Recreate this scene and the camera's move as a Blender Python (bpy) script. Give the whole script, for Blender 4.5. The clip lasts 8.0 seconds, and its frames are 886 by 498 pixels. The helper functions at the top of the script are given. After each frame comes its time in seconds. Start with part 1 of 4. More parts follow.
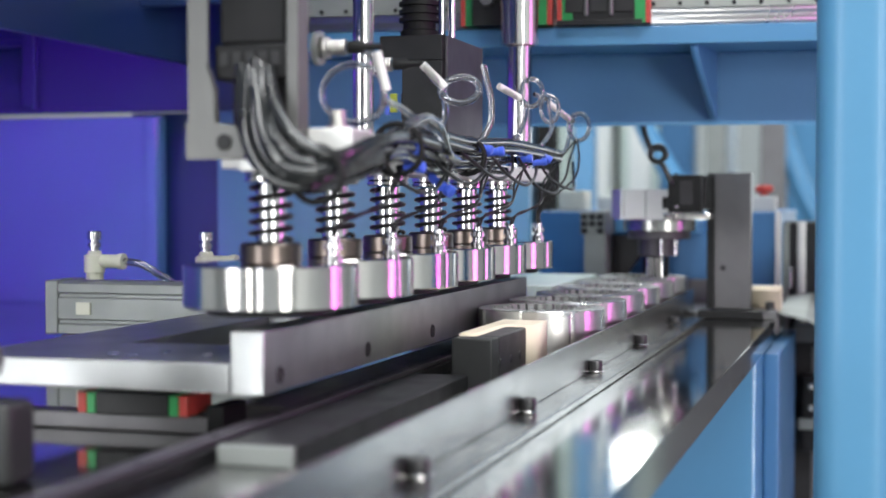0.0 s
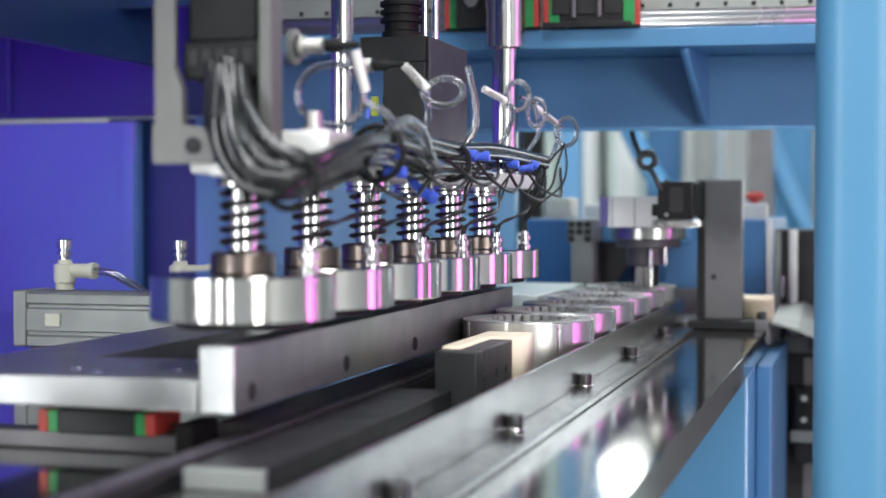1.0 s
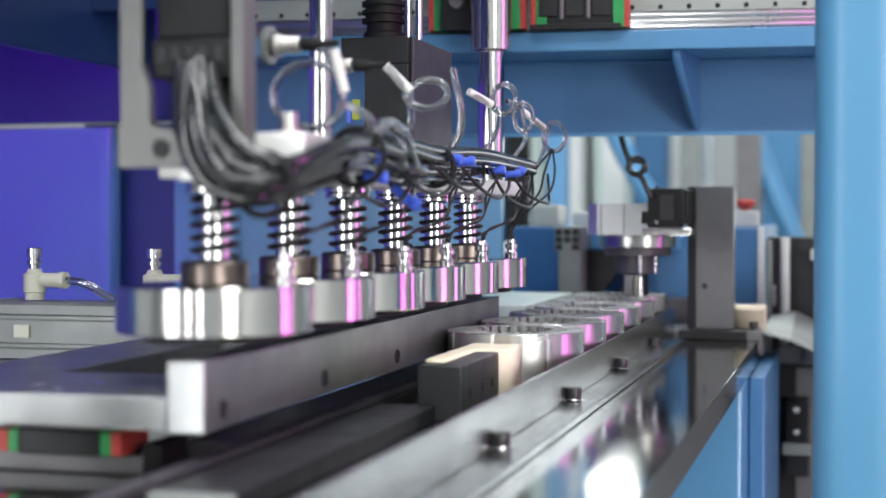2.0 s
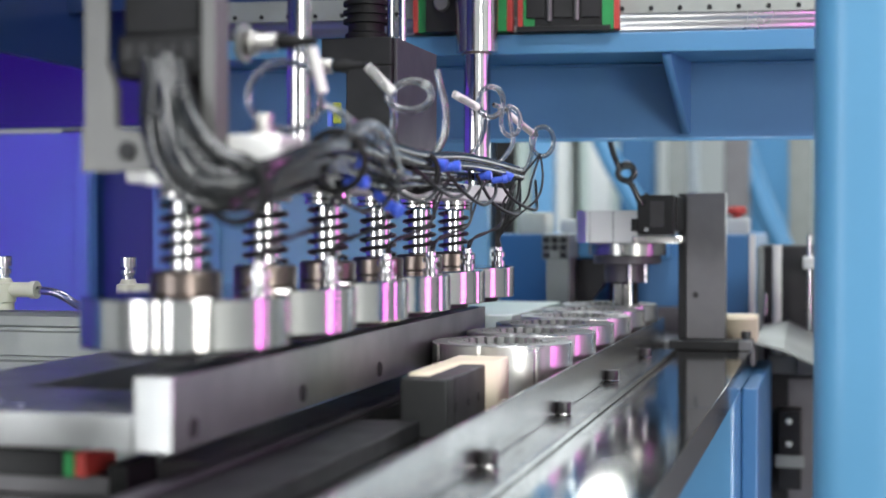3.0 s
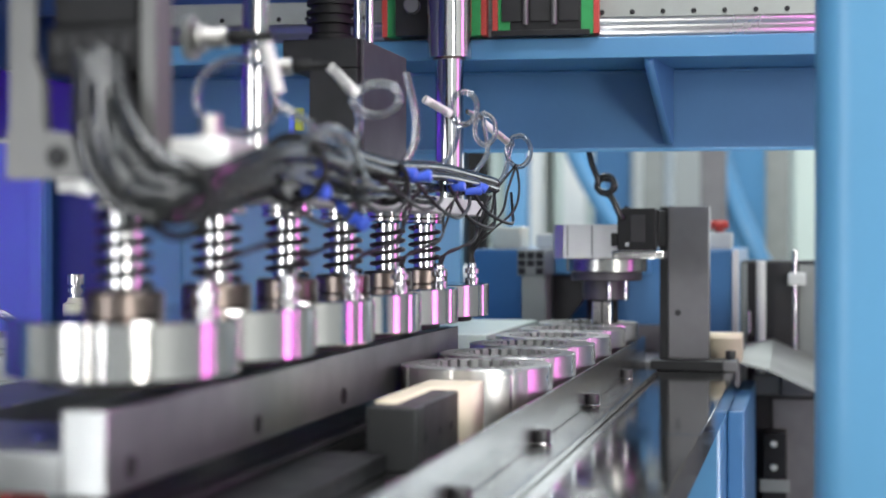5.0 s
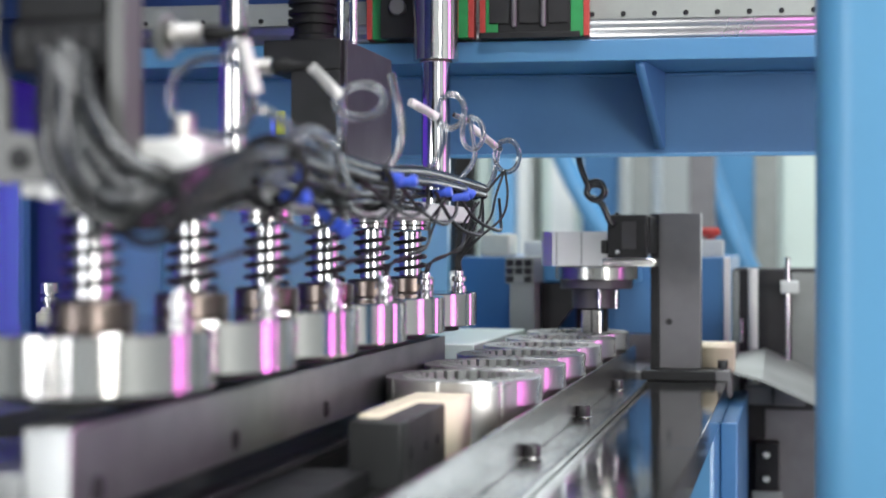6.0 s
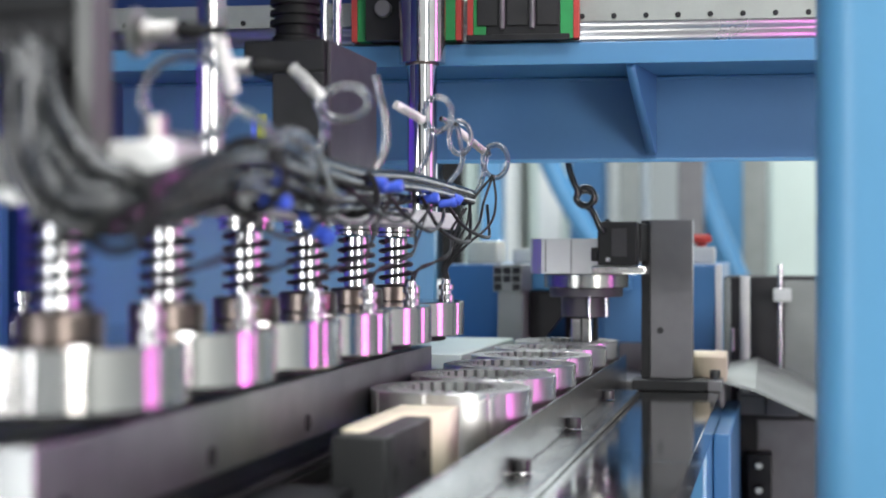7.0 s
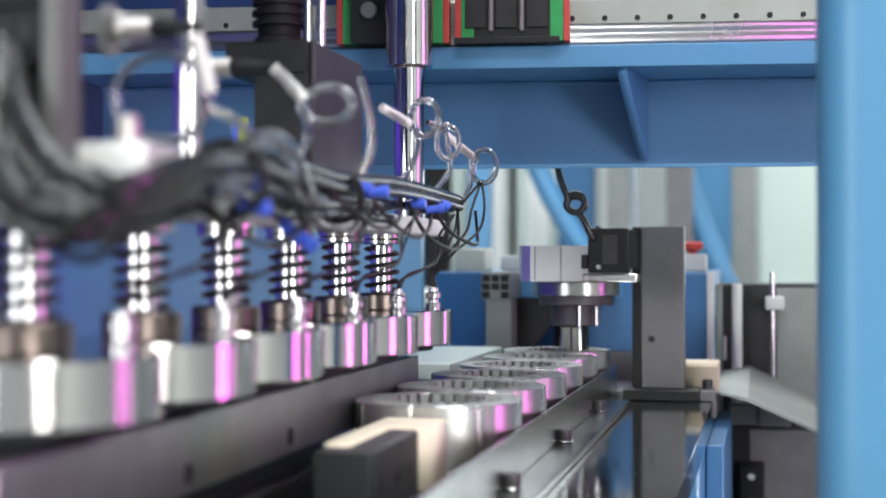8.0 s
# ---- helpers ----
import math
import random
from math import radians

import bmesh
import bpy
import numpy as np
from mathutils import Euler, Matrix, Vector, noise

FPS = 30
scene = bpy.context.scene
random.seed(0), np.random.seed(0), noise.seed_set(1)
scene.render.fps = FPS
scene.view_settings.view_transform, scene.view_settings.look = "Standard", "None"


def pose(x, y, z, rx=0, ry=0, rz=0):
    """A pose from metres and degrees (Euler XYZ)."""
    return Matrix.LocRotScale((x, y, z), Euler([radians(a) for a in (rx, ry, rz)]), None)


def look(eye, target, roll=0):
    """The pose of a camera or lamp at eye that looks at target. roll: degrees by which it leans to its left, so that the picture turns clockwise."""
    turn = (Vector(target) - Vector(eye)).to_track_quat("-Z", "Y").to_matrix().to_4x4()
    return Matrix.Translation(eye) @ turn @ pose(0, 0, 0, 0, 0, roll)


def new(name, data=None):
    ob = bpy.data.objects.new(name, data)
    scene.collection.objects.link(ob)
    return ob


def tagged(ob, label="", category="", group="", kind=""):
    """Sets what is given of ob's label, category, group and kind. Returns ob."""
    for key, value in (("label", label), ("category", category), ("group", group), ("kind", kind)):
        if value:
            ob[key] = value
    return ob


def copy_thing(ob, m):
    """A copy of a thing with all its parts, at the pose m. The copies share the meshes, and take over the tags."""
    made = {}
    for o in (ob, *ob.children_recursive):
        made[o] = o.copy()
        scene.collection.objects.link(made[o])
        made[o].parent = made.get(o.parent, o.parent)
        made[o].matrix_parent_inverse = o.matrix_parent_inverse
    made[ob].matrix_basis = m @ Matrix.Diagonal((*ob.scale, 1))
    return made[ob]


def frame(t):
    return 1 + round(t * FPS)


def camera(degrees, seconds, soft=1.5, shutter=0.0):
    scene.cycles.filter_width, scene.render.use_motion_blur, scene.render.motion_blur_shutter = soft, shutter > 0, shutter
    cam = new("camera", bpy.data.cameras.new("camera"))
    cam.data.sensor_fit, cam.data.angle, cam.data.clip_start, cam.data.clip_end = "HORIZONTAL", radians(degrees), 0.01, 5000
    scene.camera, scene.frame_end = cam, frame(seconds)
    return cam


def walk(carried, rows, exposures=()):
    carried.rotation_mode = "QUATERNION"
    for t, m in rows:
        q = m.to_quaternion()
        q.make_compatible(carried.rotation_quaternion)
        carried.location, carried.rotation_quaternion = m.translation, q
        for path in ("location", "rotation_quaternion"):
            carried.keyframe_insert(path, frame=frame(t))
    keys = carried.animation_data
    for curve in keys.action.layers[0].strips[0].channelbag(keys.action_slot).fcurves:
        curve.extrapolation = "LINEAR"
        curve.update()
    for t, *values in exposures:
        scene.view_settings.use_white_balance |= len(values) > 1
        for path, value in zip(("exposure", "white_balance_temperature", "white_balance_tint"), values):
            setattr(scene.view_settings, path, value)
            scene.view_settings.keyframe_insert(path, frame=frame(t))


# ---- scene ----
cam = camera(33.45, 8.0, soft=1.7)
cam.data.dof.use_dof = True
cam.data.dof.focus_distance = 1.06
cam.data.dof.aperture_fstop = 6.3
PATH = [
    (0.0, 0.0395, -0.1538, 1.1031, 16.599, -1.841),
    (0.5, 0.0345, -0.1339, 1.1027, 16.313, -1.684),
    (1.0, 0.0296, -0.1144, 1.1024, 16.031, -1.528),
    (1.5, 0.0248, -0.0954, 1.1021, 15.751, -1.372),
    (3.0, 0.0115, -0.0417, 1.1015, 14.926, -0.917),
    (3.5, 0.0075, -0.0248, 1.1013, 14.657, -0.768),
    (4.0, 0.0035, -0.0084, 1.1012, 14.391, -0.620),
    (4.5, -0.0003, 0.0074, 1.1012, 14.126, -0.475),
    (6.0, -0.0107, 0.0518, 1.1012, 13.351, -0.046),
    (6.5, -0.0139, 0.0656, 1.1012, 13.098, 0.094),
    (7.0, -0.0168, 0.0789, 1.1014, 12.848, 0.232),
    (7.5, -0.0197, 0.0916, 1.1015, 12.600, 0.369),
    (8.0, -0.0224, 0.1038, 1.1017, 12.355, 0.505),
]
walk(cam, [(t, pose(x, y, z, 90 + pitch, 0, yaw)) for t, x, y, z, yaw, pitch in PATH], exposures=[(0.0, 0.38), (8.0, 0.38)])

# ---------------------------------------------------------------- world and lamps
world = bpy.data.worlds.new("hall_air")
world.use_nodes = True
world.node_tree.nodes["Background"].inputs[0].default_value = (0.62, 0.72, 0.8, 1)
world.node_tree.nodes["Background"].inputs[1].default_value = 0.24
scene.world = world


def area(name, where, target, sx, sy, watts, color):
    data = bpy.data.lights.new(name, "AREA")
    data.shape, data.size, data.size_y, data.energy, data.color = "RECTANGLE", sx, sy, watts, color
    ob = new(name, data)
    ob.matrix_world = look(where, target)
    return ob


# daylight windows behind the camera, added unseen ceiling tubes, the pink and violet LED bars of the machine
area("window_light", (3.40, -3.55, 1.85), (3.40, 0.0, 1.85), 1.0, 2.2, 135, (1.0, 0.98, 0.94))
area("window_light", (-2.30, -3.55, 1.85), (-2.30, 0.0, 1.85), 1.1, 2.2, 70, (0.96, 0.98, 1.0))
area("ceiling_light", (0.3, 0.6, 3.6), (0.3, 0.6, 0), 0.5, 2.4, 42, (0.95, 0.98, 1.0))
area("ceiling_light", (-0.6, 3.4, 3.6), (-0.6, 3.4, 0), 2.6, 0.6, 105, (0.92, 0.98, 1.0))
# Added behind the camera to brighten the hall and all front faces.
area("ceiling_light", (0.2, -1.7, 3.6), (0.2, -1.7, 0), 2.4, 0.5, 125, (0.97, 0.99, 1.0))
area("led_light", (1.0, 1.08, 1.35), (0.4, 0.36, 1.25), 0.16, 1.2, 5.0, (1.0, 0.16, 0.85))
area("led_light", (-0.765, 1.06, 1.46), (-1.25, 1.06, 0.98), 0.7, 0.08, 5.0, (1.0, 0.06, 0.92))


# ---------------------------------------------------------------- materials
def mat(name, color, rough=0.5, metal=0.0, vary=0.15, scale=30.0, bump=0.1, stretch=(1, 1, 1), tint=None, coat=0.0, piece=0.0, spec=0.5):
    """Two scales of variation in colour and roughness, with a fine relief."""
    m = bpy.data.materials.new(name)
    m.use_nodes = True
    n, l = m.node_tree.nodes, m.node_tree.links
    b = n["Principled BSDF"]
    tc = n.new("ShaderNodeTexCoord")
    mp = n.new("ShaderNodeMapping")
    mp.inputs["Scale"].default_value = stretch
    l.new(tc.outputs["Object"], mp.inputs["Vector"])
    big, fine = n.new("ShaderNodeTexNoise"), n.new("ShaderNodeTexNoise")
    big.inputs["Scale"].default_value, big.inputs["Detail"].default_value = scale, 5
    fine.inputs["Scale"].default_value, fine.inputs["Detail"].default_value = scale * 22, 3
    l.new(tc.outputs["Object"], big.inputs["Vector"])
    l.new(mp.outputs["Vector"], fine.inputs["Vector"])
    mix = n.new("ShaderNodeMix")
    mix.data_type = "RGBA"
    other = tint or tuple(c * (1 - 2.2 * vary) for c in color)
    mix.inputs["A"].default_value = (*color, 1)
    mix.inputs["B"].default_value = (*other, 1)
    ramp = n.new("ShaderNodeMapRange")
    ramp.inputs["From Min"].default_value, ramp.inputs["From Max"].default_value = 0.35, 0.75
    l.new(big.outputs["Fac"], ramp.inputs["Value"])
    add = n.new("ShaderNodeMath")
    add.operation = "MULTIPLY_ADD"
    add.inputs[1].default_value, add.inputs[2].default_value = 0.3, 0.0
    l.new(fine.outputs["Fac"], add.inputs[0])
    both = n.new("ShaderNodeMath")
    both.operation, both.use_clamp = "MULTIPLY_ADD", True
    both.inputs[1].default_value = 0.7
    l.new(ramp.outputs["Result"], both.inputs[0])
    l.new(add.outputs["Value"], both.inputs[2])
    l.new(both.outputs["Value"], mix.inputs["Factor"])
    if piece:
        info, hsv = n.new("ShaderNodeObjectInfo"), n.new("ShaderNodeHueSaturation")
        rng = n.new("ShaderNodeMapRange")
        rng.inputs["To Min"].default_value, rng.inputs["To Max"].default_value = 1 - piece, 1 + piece
        l.new(info.outputs["Random"], rng.inputs["Value"])
        l.new(rng.outputs["Result"], hsv.inputs["Value"])
        l.new(mix.outputs["Result"], hsv.inputs["Color"])
        l.new(hsv.outputs["Color"], b.inputs["Base Color"])
    else:
        l.new(mix.outputs["Result"], b.inputs["Base Color"])
    rr = n.new("ShaderNodeMapRange")
    rr.inputs["To Min"].default_value, rr.inputs["To Max"].default_value = rough * 0.8, min(1, rough * 1.3)
    l.new(big.outputs["Fac"], rr.inputs["Value"])
    l.new(rr.outputs["Result"], b.inputs["Roughness"])
    b.inputs["Metallic"].default_value = metal
    b.inputs["Coat Weight"].default_value = coat
    b.inputs["Specular IOR Level"].default_value = spec
    if bump:
        bp = n.new("ShaderNodeBump")
        bp.inputs["Strength"].default_value, bp.inputs["Distance"].default_value = bump, 0.0004
        l.new(fine.outputs["Fac"], bp.inputs["Height"])
        l.new(bp.outputs["Normal"], b.inputs["Normal"])
    return m


def glass(name, color, rough=0.08):
    m = bpy.data.materials.new(name)
    m.use_nodes = True
    b = m.node_tree.nodes["Principled BSDF"]
    b.inputs["Base Color"].default_value = (*color, 1)
    b.inputs["Roughness"].default_value, b.inputs["IOR"].default_value = rough, 1.4
    b.inputs["Transmission Weight"].default_value = 0.85
    return m


def glow(name, color, strength):
    m = bpy.data.materials.new(name)
    m.use_nodes = True
    b = m.node_tree.nodes["Principled BSDF"]
    b.inputs["Base Color"].default_value = (*color, 1)
    b.inputs["Emission Color"].default_value = (*color, 1)
    b.inputs["Emission Strength"].default_value = strength
    return m


TURNED = mat("turned_steel", (0.62, 0.61, 0.60), 0.11, 1, 0.06, 24, 0.05, (1, 1, 14))
LAMINATED = mat("laminated_steel", (0.62, 0.62, 0.61), 0.27, 1, 0.1, 40, 0.12, (0.4, 0.4, 9), piece=0.06)
LAMDULL = mat("dull_end_sheet", (0.30, 0.31, 0.30), 0.55, 0.25, 0.15, 60, 0.2)
BRUSHED = mat("brushed_table_steel", (0.48, 0.485, 0.465), 0.085, 1, 0.14, 9, 0.04, (6, 0.3, 1))
FENCE = mat("milled_fence_steel", (0.35, 0.35, 0.34), 0.22, 1, 0.16, 18, 0.12, (1, 0.2, 6))
BARSTEEL = mat("ground_bar_steel", (0.44, 0.45, 0.45), 0.32, 0.92, 0.17, 26, 0.25, (1, 0.2, 5))
MATTST = mat("matt_machined_steel", (0.44, 0.45, 0.45), 0.36, 0.9, 0.15, 26, 0.25, (1, 0.2, 5))
ALU = mat("anodised_aluminium", (0.72, 0.73, 0.74), 0.42, 0.7, 0.06, 30, 0.1)
BRACK = mat("matt_aluminium", (0.16, 0.16, 0.157), 0.48, 0.45, 0.16, 14, 0.15, (1, 1, 0.15))
RAILST = mat("ground_rail_steel", (0.55, 0.56, 0.57), 0.28, 0.9, 0.12, 16, 0.1, (0.3, 1, 6))
PLUMG = mat("grey_anodised_plate", (0.062, 0.056, 0.068), 0.45, 0.2, 0.12, 30, 0.1)
NICKEL = mat("dull_nickel", (0.48, 0.47, 0.45), 0.3, 1, 0.15, 60, 0.1)
PLATEAL = mat("pale_aluminium_plate", (0.78, 0.78, 0.76), 0.45, 0.45, 0.07, 25, 0.1)
COLLAR = mat("browned_steel", (0.19, 0.155, 0.14), 0.3, 1, 0.2, 60, 0.1)
SPRING = mat("black_spring_steel", (0.03, 0.028, 0.03), 0.32, 0.6, 0.2, 80, 0.05)
CHROME = mat("polished_shaft", (0.56, 0.56, 0.57), 0.08, 1, 0.04, 30, 0.02)
ALUDULL = mat("dull_sheet_metal", (0.36, 0.38, 0.36), 0.42, 0.6, 0.12, 20, 0.15)
PALEGREY = mat("pale_grey_paint", (0.55, 0.58, 0.56), 0.45, 0, 0.08, 20, 0.1)
BLACK = mat("black_oxide", (0.018, 0.018, 0.02), 0.45, 0.1, 0.2, 50, 0.12, spec=0.3)
BLACKP = mat("black_plastic", (0.012, 0.012, 0.013), 0.55, 0, 0.2, 40, 0.15, spec=0.22)
GREYP = mat("grey_painted_metal", (0.16, 0.155, 0.165), 0.42, 0.3, 0.12, 30, 0.1)
RUBBER = mat("dark_block_polymer", (0.018, 0.019, 0.02), 0.5, 0, 0.15, 45, 0.2)
IVORY = mat("ivory_nylon", (0.78, 0.7, 0.53), 0.45, 0, 0.08, 35, 0.12)
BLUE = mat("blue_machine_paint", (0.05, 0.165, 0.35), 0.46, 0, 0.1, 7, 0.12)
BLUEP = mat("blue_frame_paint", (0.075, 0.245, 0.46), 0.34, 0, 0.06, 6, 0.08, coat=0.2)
COLUMNP = mat("light_blue_column_paint", (0.07, 0.22, 0.38), 0.38, 0, 0.05, 6, 0.06)
HOSE = mat("smoky_hose", (0.020, 0.022, 0.024), 0.2, 0, 0.3, 60, 0.05, coat=0.12, spec=0.4)
TUBE = glass("clear_tube", (0.58, 0.59, 0.60), 0.03)
TUBE.node_tree.nodes["Principled BSDF"].inputs["Coat Weight"].default_value = 1.0
TUBE.node_tree.nodes["Principled BSDF"].inputs["Transmission Weight"].default_value = 0.96
SLEEVE = mat("white_sleeve", (0.75, 0.74, 0.72), 0.4, 0, 0.06, 60, 0.05)
WIRE = mat("black_wire", (0.012, 0.012, 0.013), 0.4, 0, 0.1, 60, 0.0)
BLUEFIT = mat("blue_plastic_fitting", (0.06, 0.13, 0.72), 0.35, 0, 0.1, 60, 0.0)
GREENP = mat("green_plastic", (0.02, 0.3, 0.08), 0.4, 0, 0.1, 60, 0.05)
REDP = mat("red_plastic", (0.5, 0.05, 0.04), 0.4, 0, 0.1, 60, 0.05)
CYLAL = mat("grey_anodised_cylinder", (0.26, 0.275, 0.265), 0.45, 0.4, 0.08, 30, 0.1)
CREAM = mat("cream_fitting", (0.62, 0.62, 0.5), 0.4, 0, 0.08, 50, 0.05)
# On holes, slots and hollows this near-black stands in for inner shade.
DARKIN = mat("dark_recess", (0.02, 0.02, 0.022), 0.7, 0, 0.2, 20, 0.1)
HALLW = mat("grey_hall_wall_paint", (0.5, 0.52, 0.52), 0.7, 0, 0.06, 2, 0.1)
# Darker blue for header, ribs and recess than for the door leaf.
NAVY = mat("darker_blue_sheet", (0.018, 0.05, 0.17), 0.35, 0, 0.12, 5, 0.08, coat=0.2)
# Lightened blue: the light this sheet lacks is put into its colour.
LITSHEET = mat("lit_blue_sheet", (0.12, 0.34, 0.58), 0.36, 0, 0.08, 5, 0.08)
GUNM = mat("gunmetal_screw", (0.10, 0.10, 0.105), 0.32, 0.8, 0.2, 60, 0.1)
WALLP = mat("pale_wall_paint", (0.78, 0.8, 0.79), 0.7, 0, 0.05, 2, 0.1)
FLOORP = mat("grey_hall_floor", (0.28, 0.3, 0.29), 0.4, 0, 0.12, 1.5, 0.1)
CABINET = mat("pale_green_grey_enamel", (0.55, 0.64, 0.6), 0.4, 0, 0.06, 3, 0.05)
REDLED = glow("red_indicator", (1.0, 0.03, 0.08), 6.0)


# ---------------------------------------------------------------- builders
def box(bm, x0, x1, y0, y1, z0, z1, bevel=0.0, seg=2):
    made = bmesh.ops.create_cube(bm, size=1.0)["verts"]
    bmesh.ops.scale(bm, verts=made, vec=(x1 - x0, y1 - y0, z1 - z0))
    bmesh.ops.translate(bm, verts=made, vec=((x0 + x1) / 2, (y0 + y1) / 2, (z0 + z1) / 2))
    if bevel:
        edges = list({e for v in made for e in v.link_edges})
        bmesh.ops.bevel(bm, geom=edges, offset=bevel, segments=seg, profile=0.5, affect="EDGES")
    flat = bm.faces.layers.int.get("flat") or bm.faces.layers.int.new("flat")
    for f in bm.faces:
        f.normal_update()
        if max(abs(c) for c in f.normal) > 0.9999:
            f[flat] = 1
    return bm


def lathe(bm, cx, cy, profile, seg=48, axis="z", cz=0.0):
    """Turned body: profile rows of (radius, height along the axis)."""
    rings = []
    for r, h in profile:
        ring = []
        for i in range(seg):
            a = 2 * math.pi * i / seg
            u, v = r * math.cos(a), r * math.sin(a)
            p = {"z": (cx + u, cy + v, h), "y": (cx + u, h, cz + v), "x": (h, cy + u, cz + v)}[axis]
            ring.append(bm.verts.new(p))
        rings.append(ring)
    for a, b in zip(rings, rings[1:]):
        for i in range(seg):
            j = (i + 1) % seg
            bm.faces.new((a[i], a[j], b[j], b[i]))
    bm.faces.new(rings[0][::-1])
    bm.faces.new(rings[-1])
    return bm


def rod(bm, cx, cy, z0, z1, r, seg=32, c=None, axis="z", cz=0.0):
    c = min(r * 0.12, 0.0008) if c is None else c
    return lathe(bm, cx, cy, [(r - c, z0), (r, z0 + c), (r, z1 - c), (r - c, z1)], seg, axis, cz)


def smooth_path(pts, per=8):
    pts = [Vector(p) for p in pts]
    ext = [2 * pts[0] - pts[1], *pts, 2 * pts[-1] - pts[-2]]
    out = []
    for i in range(1, len(ext) - 2):
        p0, p1, p2, p3 = ext[i - 1:i + 3]
        for k in range(per):
            t = k / per
            out.append(0.5 * (2 * p1 + (p2 - p0) * t + (2 * p0 - 5 * p1 + 4 * p2 - p3) * t * t + (3 * p1 - p0 - 3 * p2 + p3) * t ** 3))
    return out + [pts[-1]]


def sweep(bm, pts, r, seg=10, per=8):
    line = smooth_path(pts, per) if per else [Vector(p) for p in pts]
    side, rings = None, []
    for i, p in enumerate(line):
        d = (line[min(i + 1, len(line) - 1)] - line[max(i - 1, 0)]).normalized()
        if side is None:
            side = d.orthogonal().normalized()
        side = (side - d * side.dot(d)).normalized()
        up = d.cross(side)
        rings.append([bm.verts.new(p + r * (math.cos(2 * math.pi * k / seg) * side + math.sin(2 * math.pi * k / seg) * up)) for k in range(seg)])
    for a, b in zip(rings, rings[1:]):
        for k in range(seg):
            j = (k + 1) % seg
            bm.faces.new((a[k], a[j], b[j], b[k]))
    bm.faces.new(rings[0][::-1])
    bm.faces.new(rings[-1])
    return bm


def prism(bm, outline, axis, lo, hi):
    """A flat outline pushed from lo to hi along an axis."""
    def place(u, v, w):
        return {"x": (w, u, v), "y": (u, w, v), "z": (u, v, w)}[axis]
    a = [bm.verts.new(place(u, v, lo)) for u, v in outline]
    b = [bm.verts.new(place(u, v, hi)) for u, v in outline]
    n = len(a)
    for i in range(n):
        bm.faces.new((a[i], a[(i + 1) % n], b[(i + 1) % n], b[i]))
    bm.faces.new(a[::-1])
    bm.faces.new(b)
    return bm


def thing(name, where, label, category, group="", kind=""):
    ob = new(name)
    ob.empty_display_size = 0.01
    ob.location = where
    return tagged(ob, label, category, group, kind)


def origin(ob):
    p = Vector(ob.location)
    while ob.parent:
        ob = ob.parent
        p += Vector(ob.location)
    return p


def mesh_of(name, bm, material, at=(0, 0, 0), angle=35):
    bmesh.ops.recalc_face_normals(bm, faces=bm.faces)
    bmesh.ops.translate(bm, verts=bm.verts, vec=-Vector(at))
    limit = radians(angle)
    flat = bm.faces.layers.int.get("flat")
    for f in bm.faces:
        f.smooth = len(f.verts) <= 4 and not (flat and f[flat])
    for e in bm.edges:
        if len(e.link_faces) == 2 and e.calc_face_angle(0) > limit:
            e.smooth = False
    me = bpy.data.meshes.new(name)
    bm.to_mesh(me)
    bm.free()
    me.materials.append(material)
    return me


def part(name, bm, material, parent, label="", angle=35):
    ob = new(name, mesh_of(name, bm, material, origin(parent), angle))
    ob.parent = parent
    return tagged(ob, label)


def single(name, bm, material, label, category, group="", kind="", at=(0, 0, 0), angle=35):
    ob = new(name, mesh_of(name, bm, material, at, angle))
    ob.location = at
    return tagged(ob, label, category, group, kind)


def B():
    return bmesh.new()


def set_back(ob, k, dx=0.0, dz=0.0, turn=0.0):
    """Draws a finished thing at k of its plan size and distance from the table's front."""
    pivot = Vector((0.0032, -0.0161, 1.0998))
    ob.location = pivot + k * (Vector(ob.location) - pivot) + Vector((dx, 0, dz))
    ob.scale = (k, k, k)
    if turn:
        hinge = Vector((-0.115, 1.27, 0.0))
        ob.location = hinge + Matrix.Rotation(radians(turn), 3, "Z") @ (Vector(ob.location) - hinge)
        ob.rotation_euler.z = radians(turn)
    return ob


# ---------------------------------------------------------------- hall
single("floor", box(B(), -5, 5, -3.6, 6.2, -0.1, 0.0), FLOORP, "grey sealed concrete floor of a factory hall", "floor", kind="structure")
single("ceiling", box(B(), -5, 5, -3.6, 6.2, 4.0, 4.1), HALLW, "plain pale ceiling of the factory hall", "ceiling", kind="structure")
single("wall_west", box(B(), -5.2, -5, -3.6, 6.2, 0, 4.0), HALLW, "plain pale painted hall wall", "wall", kind="structure")
single("wall_east", box(B(), 5, 5.2, -3.6, 6.2, 0, 4.0), HALLW, "plain pale painted hall wall", "wall", kind="structure")
single("wall_south", box(B(), -5, 5, -3.8, -3.6, 0, 4.0), HALLW, "plain pale painted hall wall", "wall", kind="structure")
single("wall_north", box(B(), -5, 5, 6.2, 6.4, 0, 4.0), HALLW, "pale painted hall wall behind an added bright pane", "wall", kind="structure")

# ---------------------------------------------------------------- work table
TABLE_Z, TRACK_Z = 0.980, 0.985
table = thing("work_table", (-0.35, 0.8, 0.958), "dark brushed steel work table top with a thick bright edge", "table")
part("tabletop", box(B(), -1.05, -0.068, 0.20, 0.9518, 0.958, TABLE_Z, 0.0004), BRUSHED, table)
part("tabletop", box(B(), -1.05, -0.068, 0.952, 1.446, 0.958, TABLE_Z, 0.0004), BRUSHED, table)
base = thing("base_cabinet", (-0.45, 1.5, 0), "blue painted steel cabinet under the work table", "cabinet")
